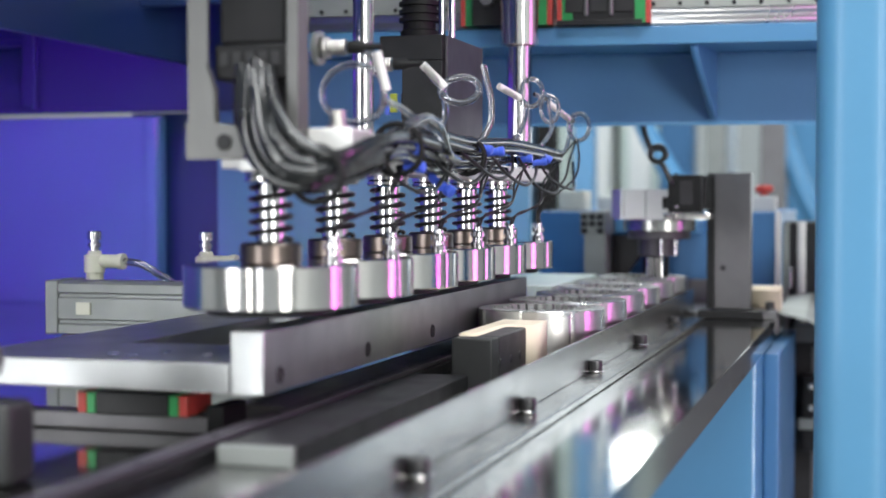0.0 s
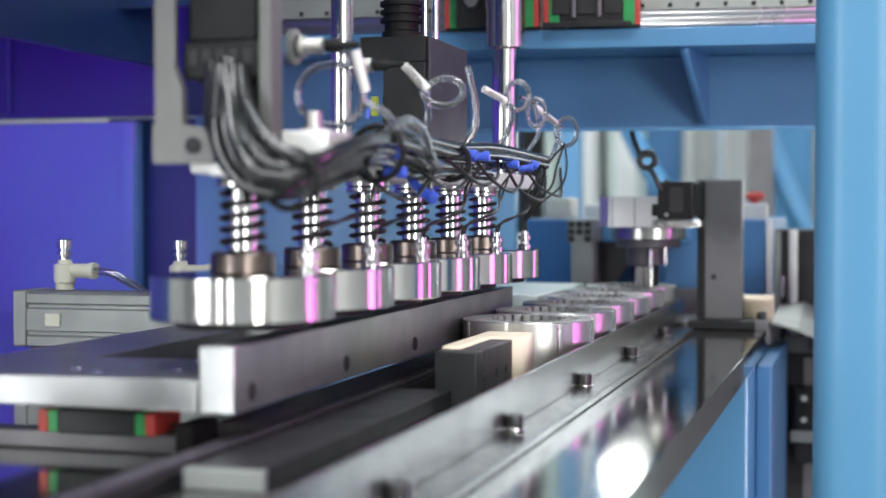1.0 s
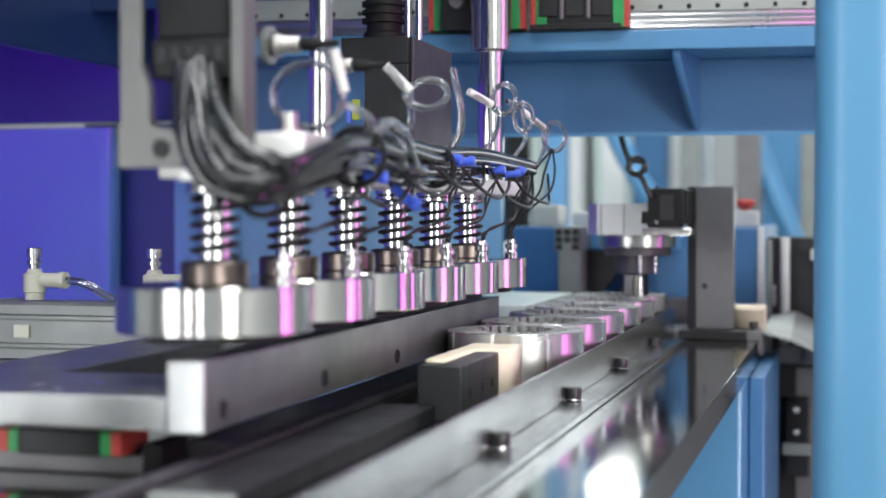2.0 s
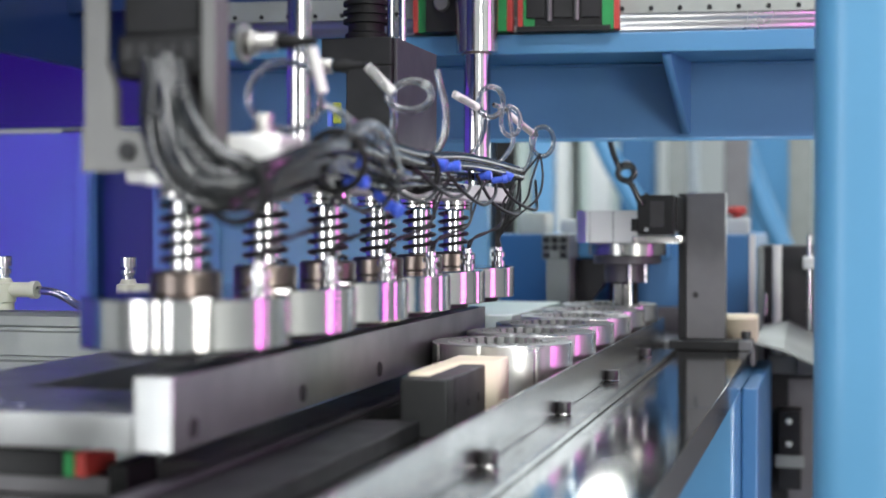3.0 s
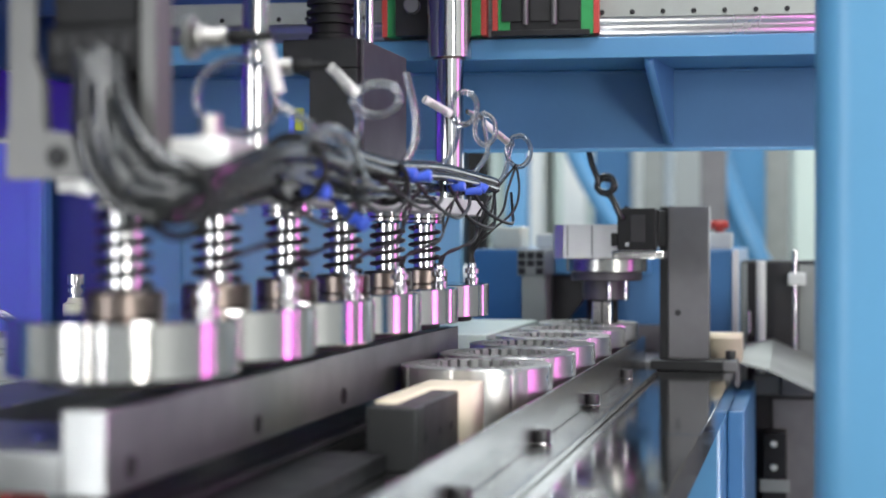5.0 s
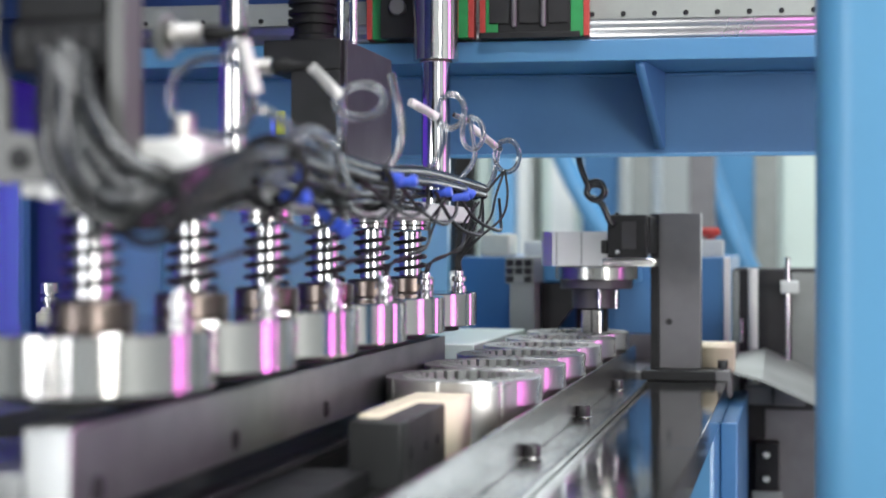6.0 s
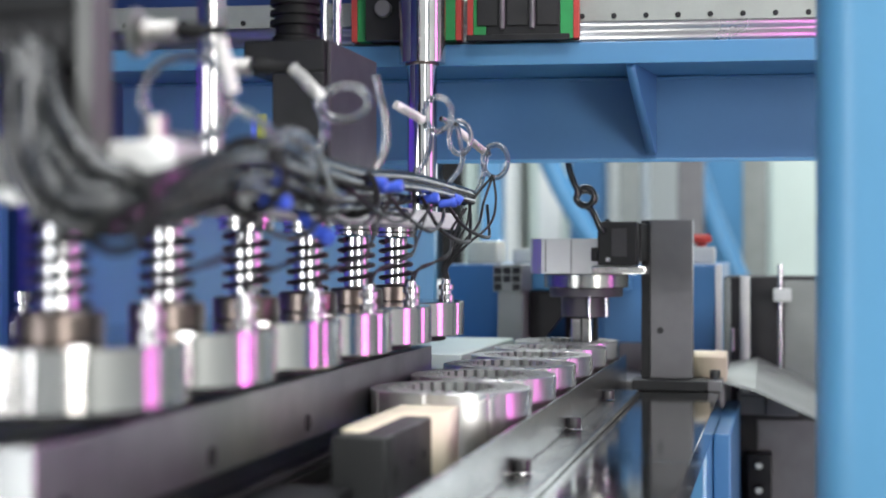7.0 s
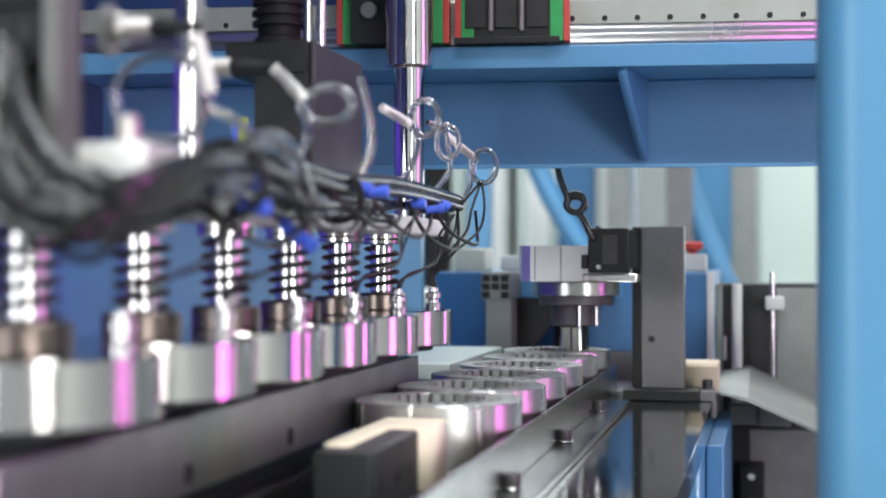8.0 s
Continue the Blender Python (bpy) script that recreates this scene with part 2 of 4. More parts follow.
part("body", box(B(), -0.95, -0.070, 1.22, 1.58, 0, 0.957, 0.004), BLUEP, base)
part("side_rail", box(B(), -0.0695, -0.055, 1.30, 1.58, 0.0, 0.956, 0.002), BLUE, base)
track = thing("track_strip", (-0.2, 0.9, 0.98), "grey steel track strip beneath the stator row", "track")
part("strip", box(B(), -0.249, -0.1575, 0.2005, 1.44, 0.9802, TRACK_Z, 0.0006), FENCE, track)
# Dark discs in place of shaded holes; the strip is not cut.
for x, y in ((-0.176, 0.62), (-0.183, 0.585), (-0.172, 0.66), (-0.176, 0.70), (-0.183, 0.50), (-0.176, 0.46)):
    part("hole_rim", rod(B(), x, y, TRACK_Z - 0.0004, TRACK_Z + 0.0002, 0.0030, 18), DARKIN, track)

srail = thing("slide_rail", (-0.26, 0.9, 0.9802), "black slide rail with a ground running strip beneath the side bar", "rail")
part("base", box(B(), -0.268, -0.2515, 0.2005, 1.44, 0.9802, 0.9905, 0.0008), BLACK, srail)
part("running_strip", box(B(), -0.2655, -0.2540, 0.2010, 1.4395, 0.9907, 0.9937, 0.0006), PLUMG, srail, "grey running strip")
for k in range(16):
    part("rail_screw", rod(B(), -0.2597, 0.25 + 0.075 * k, 0.9937, 0.9940, 0.0022, 14), DARKIN, srail)
single("return_rail", box(B(), -0.300, -0.2685, 0.60, 1.18, 0.9802, 0.9900, 0.0008), GREYP, "dark grey return rail beneath the carriage", "rail", at=(-0.28, 0.9, 0.98))
fence = thing("guide_fence", (-0.153, 0.93, 0.98), "milled steel angle fence bolted along the stator track", "fence")
part("upright", box(B(), -0.1563, -0.1543, 0.20, 1.443, 0.9805, 1.0095, 0.0004), FENCE, fence)
part("foot", box(B(), -0.1542, -0.1345, 0.20, 1.36, 0.9803, 0.9845, 0.0008), FENCE, fence)


def socket_bolt(x, y, z, label="black socket head cap screw on a steel washer"):
    ob = thing("socket_bolt", (x, y, z), label, "bolt", "bolts along the fence")
    part("washer", rod(B(), x, y, z, z + 0.0012, 0.0056, 28), TURNED, ob, "bright steel washer")
    bm = B()
    lathe(bm, x, y, [(0.0044, z + 0.0012), (0.0047, z + 0.002), (0.0047, z + 0.0078), (0.0042, z + 0.0084), (0.003, z + 0.0084), (0.0029, z + 0.005)], 24)
    part("head", bm, GUNM, ob)
    return ob


for i in range(5):
    socket_bolt(-0.1505, 0.4480 + 0.2035 * i, 0.9846)

# ---------------------------------------------------------------- stators
STEP = 0.096


def dull_ends(ob):
    """The punched end sheets are duller than the ground outside."""
    ob.data.materials.append(LAMDULL)
    for f in ob.data.polygons:
        if abs(f.normal.z) > 0.9:
            f.material_index = 1


def stator(x, y, z):
    ob = thing("stator_core", (x, y, z), "grey laminated steel stator core with toothed bore, standing on the track", "stator", "stators in a row")
    bm = B()
    R0, R1, H, n = 0.0470, 0.0365, 0.0395, 144
    rows = []
    for r, h in ((R1, 0.0), (R0 - 0.0006, 0.0), (R0, 0.0006), (R0, H - 0.0006), (R0 - 0.0006, H), (R1, H)):
        ring = []
        for i in range(n):
            a = 2 * math.pi * i / n
            # shallow flats and narrow grooves round the outside
            k = (a + 0.13) % (math.pi / 4)
            cut = 0.0
            if r > 0.04:
                cut = 0.0010 if k < 0.05 else (0.0006 if k < 0.22 else 0.0)
            ring.append(bm.verts.new((x + (r - cut) * math.cos(a), y + (r - cut) * math.sin(a), z + h)))
        rows.append(ring)
    for a, b in zip(rows, rows[1:] + rows[:1]):
        for i in range(n):
            j = (i + 1) % n
            bm.faces.new((a[i], a[j], b[j], b[i]))
    dull_ends(part("yoke", bm, LAMINATED, ob, angle=25))
    bm = B()
    for k in range(24):
        a = 2 * math.pi * k / 24
        m = pose(x, y, z) @ Matrix.Rotation(a, 4, "Z")
        w, t = 0.0015, 0.0023
        outline = [(0.0367, -w), (0.0300, -w), (0.0290, -t), (0.0272, -t), (0.0268, 0), (0.0272, t), (0.0290, t), (0.0300, w), (0.0367, w)]
        lo = [bm.verts.new(m @ Vector((u, v, 0.0004))) for u, v in outline]
        hi = [bm.verts.new(m @ Vector((u, v, H + 0.0002))) for u, v in outline]
        for i in range(len(outline)):
            j = (i + 1) % len(outline)
            bm.faces.new((lo[i], lo[j], hi[j], hi[i]))
        bm.faces.new(hi)
        bm.faces.new(lo[::-1])
    part("teeth", bm, LAMDULL, ob, "punched steel teeth")
    return ob


first = stator(-0.2035, 0.9185, TRACK_Z)
for k in range(1, 6):
    copy_thing(first, pose(-0.2035, 0.9185 + STEP * k, TRACK_Z))

ptrack = thing("pusher_track", (-0.227, 0.59, TRACK_Z), "dark bar with a pale ground end in front of the pusher", "bar")
part("bar", box(B(), -0.2450, -0.2085, 0.4512, 0.7325, TRACK_Z + 0.0002, 0.9945, 0.0008), BLACK, ptrack)
part("end_plate", box(B(), -0.2452, -0.2083, 0.4465, 0.4510, TRACK_Z + 0.0002, 0.9946, 0.0008), CYLAL, ptrack, "pale ground end plate")
pusher = thing("pusher_block", (-0.21, 0.79, TRACK_Z), "dark grey polymer pusher block with an ivory nylon facing", "pusher")
part("facing", prism(B(), [(-0.2200, 0.753), (-0.2095, 0.753), (-0.2095, 0.828), (-0.1880, 0.828), (-0.1880, 0.868), (-0.2200, 0.868)], "z", TRACK_Z + 0.0015, 1.0188), IVORY, pusher, "ivory nylon facing")
part("body", box(B(), -0.2092, -0.1935, 0.7532, 0.8275, TRACK_Z, 1.0172, 0.0012), RUBBER, pusher)
part("front_plate", box(B(), -0.2200, -0.1935, 0.735, 0.7528, TRACK_Z, 1.0172, 0.0012), RUBBER, pusher)
for y in (0.755, 0.785, 0.81):
    part("screw", rod(B(), 0, y, -0.1940, -0.1928, 0.0028, 16, axis="x", cz=1.000), BLACK, pusher)

# ---------------------------------------------------------------- carriage with lifting bar
sbar = thing("side_bar", (-0.26, 0.8, 1.007), "ground grey steel side bar with drilled holes", "bar")
part("bar", box(B(), -0.270, -0.252, 0.515, 1.075, 1.007, 1.0387, 0.0007), BARSTEEL, sbar)
# Holes set on the solid bar, their shade put into the colour.
for y in (0.5350, 0.668, 0.799, 0.93):
    bm = B()
    lathe(bm, 0, y, [(0.0048, -0.2525), (0.0042, -0.2514), (0.0036, -0.2514), (0.0034, -0.2519)], 24, "x", 1.0155)
    part("hole_insert", bm, DARKIN, sbar, "drilled hole, its inner shade painted near-black")
carriage = thing("carriage_plate", (-0.33, 0.8, 1.0075), "grey machined carriage plate with a rectangular pocket", "plate")
for n, a in (("front_rail", (-0.430, -0.2705, 0.515, 0.603)), ("side_rail", (-0.430, -0.373, 0.6032, 1.06)), ("inner_rail", (-0.315, -0.2705, 0.6032, 1.06)), ("cross_rail", (-0.3728, -0.3152, 0.80, 1.06))):
    part(n, box(B(), *a, 1.0076, 1.0225, 0.0009), MATTST, carriage)
part("pocket_floor", box(B(), -0.3728, -0.3152, 0.6034, 0.7998, 0.9995, 1.0040), BLACK, carriage)
for x, y in ((-0.352, 0.545), (-0.328, 0.560), (-0.335, 0.535), (-0.300, 0.552)):
    part("screw", rod(B(), x, y, 1.0222, 1.0228, 0.0032, 20), TURNED, carriage)


def linear_block(x0, x1, y, z, zh=0.0125, depth=0.03, seal=1.0):
    ob = thing("guide_carriage", ((x0 + x1) / 2, y, z), "black linear guide carriage with green and red end caps", "bearing")
    e = (x1 - x0) * 0.085
    part("body", box(B(), x0 + 2 * e, x1 - 2 * e, y, y + depth, z, z + zh, 0.001), BLACK, ob)
    w = e * seal
    for a, b, m, lab in ((x0 + w, x0 + 2 * e, GREENP, "green end cap"), (x1 - 2 * e, x1 - w, GREENP, "green end cap"), (x0, x0 + w, REDP, "red wiper seal"), (x1 - w, x1, REDP, "red wiper seal")):
        part("end_cap", box(B(), a + 0.0001, b - 0.0001, y + 0.0005, y + depth - 0.0005, z + 0.0005, z + zh - 0.0008, 0.0006), m, ob, lab)
    return ob


linear_block(-0.374, -0.3085, 0.545, 0.9895, 0.0125)
single("guide_rail", box(B(), -0.46, -0.298, 0.552, 0.568, 0.9802, 0.9895, 0.0012), GREYP, "dull steel linear guide rail", "rail", at=(-0.36, 0.56, 0.98))
single("rail_stop", box(B(), -0.2975, -0.288, 0.545, 0.575, 0.9802, 0.9965, 0.001), BLACKP, "black plastic end stop of the guide rail", "stop", at=(-0.293, 0.56, 0.98))
nb = thing("near_block", (-0.35, 0.405, 0.98), "dark rounded block with a grey knob standing on the table", "block")
part("body", box(B(), -0.40, -0.3185, 0.395, 0.418, 0.9802, 1.0165, 0.004, 3), RUBBER, nb)
part("knob", lathe(B(), -0.345, 0.4065, [(0.008, 1.0166), (0.0085, 1.018), (0.0085, 1.024), (0.0135, 1.027), (0.0150, 1.033), (0.0135, 1.039), (0.008, 1.0425)], 28), GREYP, nb, "grey rounded knob")

# ---------------------------------------------------------------- spring heads
HX, HY = -0.2705, 0.5675


def head(x, y):
    ob = thing("press_head", (x, y, 1.0478), "polished steel press head with black compression spring", "press head", "press heads in a row")
    bm = B()
    seg, rows = 120, []
    for r, h in ((0.0455, 1.0478), (0.0463, 1.0486), (0.0463, 1.0696), (0.0455, 1.0704)):
        ring = []
        for i in range(seg):
            a = 2 * math.pi * i / seg
            k = (a + 0.35) % (math.pi / 3)
            cut = 0.0011 if k < 0.10 else 0.0
            ring.append(bm.verts.new((x + (r - cut) * math.cos(a), y + (r - cut) * math.sin(a), h)))
        rows.append(ring)
    for a, b in zip(rows, rows[1:]):
        for i in range(seg):
            bm.faces.new((a[i], a[(i + 1) % seg], b[(i + 1) % seg], b[i]))
    bm.faces.new(rows[0][::-1])
    bm.faces.new(rows[-1])
    part("disc", bm, TURNED, ob, "polished steel disc", 25)
    part("underplate", rod(B(), x, y, 1.0440, 1.0477, 0.034, 48), BLACK, ob, "black underplate")
    pin = (x + 0.0345, y + 0.002)
    bm = B()
    lathe(bm, *pin, [(0.0050, 1.0705), (0.0052, 1.0745), (0.0036, 1.0750), (0.0034, 1.0775), (0.0052, 1.0782), (0.0052, 1.0812), (0.0032, 1.0820), (0.0030, 1.0850), (0.0022, 1.0856)], 20)
    part("pin", bm, CHROME, ob, "bright steel connector pin")
    part("collar", lathe(B(), x, y, [(0.0155, 1.0705), (0.0162, 1.0712), (0.0162, 1.0800), (0.0150, 1.0812), (0.0122, 1.0815)], 48), COLLAR, ob, "browned steel collar")
    part("shaft", rod(B(), x, y, 1.0816, 1.1130, 0.0079, 32), CHROME, ob, "polished shaft")
    turns, per = 4.7, 22
    pts = []
    for i in range(int(turns * per) + 1):
        a = 2 * math.pi * i / per
        pts.append((x + 0.0106 * math.cos(a), y + 0.0106 * math.sin(a), 1.0828 + 0.0285 * i / (turns * per)))
    part("spring", sweep(B(), pts, 0.00135, 8, 0), SPRING, ob, "black coil spring")
    part("top_ring", lathe(B(), x, y, [(0.0125, 1.1132), (0.0135, 1.1140), (0.0135, 1.1160), (0.0120, 1.1165), (0.0135, 1.1172), (0.0135, 1.1200)], 40), TURNED, ob, "grooved steel ring")
    return ob


h0 = head(HX, HY)
for k in range(1, 6):
    copy_thing(h0, pose(HX, HY + STEP * k, 1.0478))

# ---------------------------------------------------------------- upper tool carrier
carrier = thing("tool_carrier", (-0.27, 0.85, 1.12), "pale aluminium tool carrier plate with a folded end bracket", "tool carrier")
part("carrier_plate", box(B(), -0.292, -0.252, 0.552, 1.16, 1.1202, 1.1320, 0.001), PLATEAL, carrier)
part("end_bracket", prism(B(), [(-0.3000, 1.1245), (-0.268, 1.1245), (-0.268, 1.1330), (-0.2735, 1.1415), (-0.2840, 1.1430), (-0.2845, 1.1600), (-0.2890, 1.172), (-0.2925, 1.172), (-0.2925, 1.1430), (-0.3000, 1.1430)], "y", 0.528, 0.5335), BRACK, carrier, "pale folded end bracket")
part("flange", prism(B(), [(-0.3000, 1.1432), (-0.2927, 1.1432), (-0.2927, 1.1722), (-0.2890, 1.1722), (-0.2890, 1.52), (-0.3000, 1.52)], "y", 0.5305, 0.5335), BRACK, carrier, "pale upright flange")
part("step_plate", box(B(), -0.2740, -0.2475, 0.5340, 0.5515, 1.1185, 1.1290, 0.0008), PLATEAL, carrier)
part("bracket_screw", lathe(B(), -0.2785, 0, [(0.0036, 0.5262), (0.0041, 0.5268), (0.0041, 0.5279)], 20, "y", 1.1330), BLACK, carrier)
part("rear_tab", box(B(), -0.3040, -0.3005, 0.536, 0.56, 1.1255, 1.1400, 0.0006), ALU, carrier)
part("side_plate", box(B(), -0.2480, -0.2412, 0.535, 0.549, 1.1260, 1.52, 0.0008), BRACK, carrier, "brushed aluminium side plate")
part("cross_block", box(B(), -0.2408, -0.2165, 0.545, 0.575, 1.1255, 1.1405, 0.0012), PLATEAL, carrier, "pale aluminium cross block")
part("cross_pin", lathe(B(), -0.2290, 0.558, [(0.006, 1.1406), (0.006, 1.1425), (0.0042, 1.1428), (0.0042, 1.1500)], 24), NICKEL, carrier)
# Near-black sheet painted as the shade of the hollow behind the connector.
part("back_plate", box(B(), -0.2888, -0.2485, 0.560, 0.566, 1.135, 1.52, 0.0008), DARKIN, carrier, "near-black sheet for the shade in the hollow")
part("top_plate", box(B(), -0.36, -0.20, 0.52, 1.25, 1.5202, 1.54, 0.001), ALU, carrier)

conn = thing("multi_connector", (-0.262, 0.545, 1.165), "black multi-pole connector with hose bundle plugged in", "connector")
part("body", box(B(), -0.2880, -0.2482, 0.5365, 0.558, 1.1650, 1.1830, 0.0015), BLACKP, conn)
for i in range(5):
    part("slot", box(B(), -0.2845 + 0.0070 * i, -0.2800 + 0.0070 * i, 0.5355, 0.5366, 1.1720, 1.1790, 0.0004), DARKIN, conn)
part("upper_shell", box(B(), -0.2860, -0.2500, 0.538, 0.557, 1.1832, 1.26, 0.002), BLACKP, conn)

# rods, sleeve, motor block
r1 = thing("guide_rod", (-0.273, 0.72, 1.132), "polished chrome guide rod", "rod", "guide rods")
part("shaft", rod(B(), -0.273, 0.72, 1.1322, 1.52, 0.0066, 40), CHROME, r1)
r2 = thing("guide_rod", (-0.277, 1.15, 1.132), "polished chrome guide rod in a steel sleeve", "rod", "guide rods")
part("shaft", rod(B(), -0.277, 1.150, 1.1322, 1.2600, 0.0112, 40), CHROME, r2)
part("sleeve", lathe(B(), -0.277, 1.150, [(0.0135, 1.2440), (0.0175, 1.2445), (0.0175, 1.52)], 48), TURNED, r2, "turned steel sleeve")
part("sleeve_collar", lathe(B(), -0.277, 1.150, [(0.0125, 1.2430), (0.0128, 1.2605), (0.0120, 1.2610)], 40), COLLAR, r2)

motor = thing("drive_unit", (-0.30, 0.95, 1.152), "black drive block with a flanged motor and steel posts above", "motor")
part("block", box(B(), -0.3070, -0.2752, 0.900, 1.006, 1.1520, 1.2085, 0.001), BLACK, motor)
part("head_block", box(B(), -0.3246, -0.2752, 0.900, 1.006, 1.2087, 1.2275, 0.001), BLACK, motor)
part("side_plate", box(B(), -0.2750, -0.2725, 0.905, 1.006, 1.1520, 1.2270, 0.0006), PLUMG, motor, "plum grey anodised side plate")
part("coupling", lathe(B(), -0.316, 0.945, [(0.004, 1.1520), (0.004, 1.167), (0.006, 1.168), (0.006, 1.187), (0.004, 1.188), (0.004, 1.2085)], 32), BLACK, motor)
rings = [(0.014, 1.2276), (0.0150, 1.229), (0.0150, 1.235), (0.0128, 1.2365), (0.0128, 1.242)]
for k in range(6):
    z = 1.2424 + 0.0062 * k
    rings += [(0.0162, z), (0.0162, z + 0.0028), (0.0135, z + 0.0032), (0.0135, z + 0.0058)]
part("motor_body", lathe(B(), -0.307, 0.945, rings + [(0.0125, 1.2805), (0.0125, 1.52)], 40), BLACKP, motor, "ribbed black motor body")
for x in (-0.2845, -0.2765):
    part("post", rod(B(), x, 0.93, 1.2276, 1.52, 0.0028, 20), CHROME, motor)
part("terminal", box(B(), -0.3150, -0.3100, 0.896, 0.8998, 1.170, 1.184, 0.0005), mat("yellow_green_plastic", (0.35, 0.4, 0.04), 0.5, 0, 0.1, 40, 0.05), motor)
part("terminal", box(B(), -0.3190, -0.3156, 0.896, 0.8998, 1.168, 1.182, 0.0005), BLUEFIT, motor)


def sensor(x, y, z, reach=0.022):
    ob = thing("sensor_fitting", (x, y, z), "bright threaded sensor fitting with hex nut and black plug", "sensor", "sensor fittings")
    bm = B()
    lathe(bm, 0, y, [(0.0065, x), (0.0065, x + 0.0045)], 6, "x", z)
    part("hex_nut", bm, NICKEL, ob)
    lathe_rows = [(0.0042, x + 0.0046)]
    for i in range(5):
        lathe_rows += [(0.0046, x + 0.005 + 0.0022 * i), (0.0041, x + 0.0061 + 0.0022 * i)]
    part("thread", lathe(B(), 0, y, lathe_rows, 24, "x", z), NICKEL, ob)
    part("plug", lathe(B(), 0, y, [(0.0036, x + 0.0162), (0.0036, x + 0.024), (0.0022, x + 0.026), (0.0018, x + 0.026 + reach * 0.4)], 20, "x", z), BLACKP, ob)
    part("mount", lathe(B(), 0, y, [(0.0095, x - 0.003), (0.0095, x - 0.0002)], 28, "x", z), ALUDULL, ob)
    return ob


sensor(-0.2590, 0.612, 1.1880)
sensor(-0.2740, 0.735, 1.1900)

# ---------------------------------------------------------------- hoses and wires
random.seed(5)
bundle = thing("hose_bundle", (-0.23, 0.75, 1.12), "bundle of smoky glossy air hoses tied with black straps", "hoses")
spine = [(-0.2640, 0.532, 1.168), (-0.2585, 0.524, 1.143), (-0.2465, 0.518, 1.1245), (-0.2270, 0.522, 1.1165), (-0.2185, 0.560, 1.1240), (-0.2175, 0.62, 1.1320), (-0.2235, 0.70, 1.1315), (-0.2280, 0.80, 1.1335), (-0.2315, 0.92, 1.1355), (-0.2300, 1.08, 1.1370)]
for i in range(11):
    a, r = 2.399 * i, 0.0034 * math.sqrt(i)
    pts = []
    stop = len(spine) - (i % 5)
    for j, p in enumerate(spine[:stop]):
        spread = 0.85 if j < 2 else (0.85 if j in (3, 5, 7) else 1.1)
        wob = 0.0015
        pts.append((p[0] + spread * r * math.cos(a) * (1.1 if j < 2 else 1) + random.uniform(-wob, wob), p[1] + 0.5 * r * math.sin(a), p[2] + spread * r * math.sin(a + 0.4 * j) + random.uniform(-wob, wob)))
    part("hose", sweep(B(), pts, random.choice((0.0024, 0.0030, 0.0034)), 12, 7), HOSE, bundle)
for p, q, rad in (((-0.2270, 0.522, 1.1165), (-0.2268, 0.528, 1.1168), 0.0138), ((-0.2175, 0.62, 1.1320), (-0.2180, 0.628, 1.1320), 0.0142), ((-0.2280, 0.80, 1.1335), (-0.2282, 0.806, 1.1336), 0.0120)):
    d = Vector(q) - Vector(p)
    ring = []
    u = d.orthogonal().normalized()
    v = d.normalized().cross(u)
    for i in range(25):
        a = 2 * math.pi * i / 24
        ring.append(Vector(p) + rad * (math.cos(a) * u + math.sin(a) * v))
    part("strap", sweep(B(), ring, 0.0018, 8, 0), BLACKP, bundle, "black cable strap")


def tube_run(pts, r=0.0021, material=TUBE, label="clear air tube looped above the press heads", name="air_tube"):
    p = pts[0]
    return single(name, sweep(B(), pts, r, 12, 8), material, label, "tube" if material is TUBE else name.split("_")[-1], "air tubes" if material is TUBE else "sensor wires", at=p)


def loop_pts(c, rx, rz, start, turns=1.0, dy=0.006, n=12):
    out = []
    for i in range(n + 1):
        a = start + 2 * math.pi * turns * i / n
        out.append((c[0] + rx * math.cos(a), c[1] + dy * i / n, c[2] + rz * math.sin(a)))
    return out


# one looped tube at each valve
tube_run([(-0.234, 0.612, 1.186), (-0.226, 0.615, 1.178), (-0.2235, 0.616, 1.158)] + loop_pts((-0.242, 0.615, 1.163), 0.019, 0.016, -0.3, 1.0) + [(-0.212, 0.63, 1.150), (-0.216, 0.64, 1.138), (-0.226, 0.65, 1.133)], 0.0020, TUBE, "clear air tube looped above the press heads")
tube_run([(-0.238, 0.735, 1.189), (-0.230, 0.74, 1.178)] + loop_pts((-0.2235, 0.765, 1.1755), 0.0125, 0.0085, 2.6, 1.15) + [(-0.236, 0.775, 1.158), (-0.243, 0.77, 1.146), (-0.245, 0.76, 1.136)], 0.0023)
tube_run([(-0.2300, 0.85, 1.199), (-0.2280, 0.85, 1.190), (-0.2245, 0.85, 1.175), (-0.2250, 0.85, 1.158), (-0.2320, 0.845, 1.144), (-0.240, 0.84, 1.136)], 0.0024)
tube_run([(-0.232, 0.90, 1.188), (-0.222, 0.91, 1.181)] + loop_pts((-0.2150, 0.93, 1.1850), 0.0088, 0.0105, 3.5, 1.1) + [(-0.224, 0.945, 1.162), (-0.232, 0.94, 1.148), (-0.238, 0.93, 1.140)], 0.0019)
tube_run([(-0.2285, 1.00, 1.189), (-0.2210, 1.01, 1.186)] + loop_pts((-0.2205, 1.02, 1.178), 0.007, 0.0105, 2.0, 1.0) + [(-0.2205, 1.03, 1.164), (-0.229, 1.03, 1.150), (-0.235, 1.02, 1.142)], 0.0018)
tube_run([(-0.2270, 1.05, 1.185), (-0.2120, 1.07, 1.171)] + loop_pts((-0.2085, 1.08, 1.1665), 0.0085, 0.0115, 2.4, 1.0) + [(-0.2200, 1.09, 1.152), (-0.2260, 1.09, 1.142)], 0.0019)
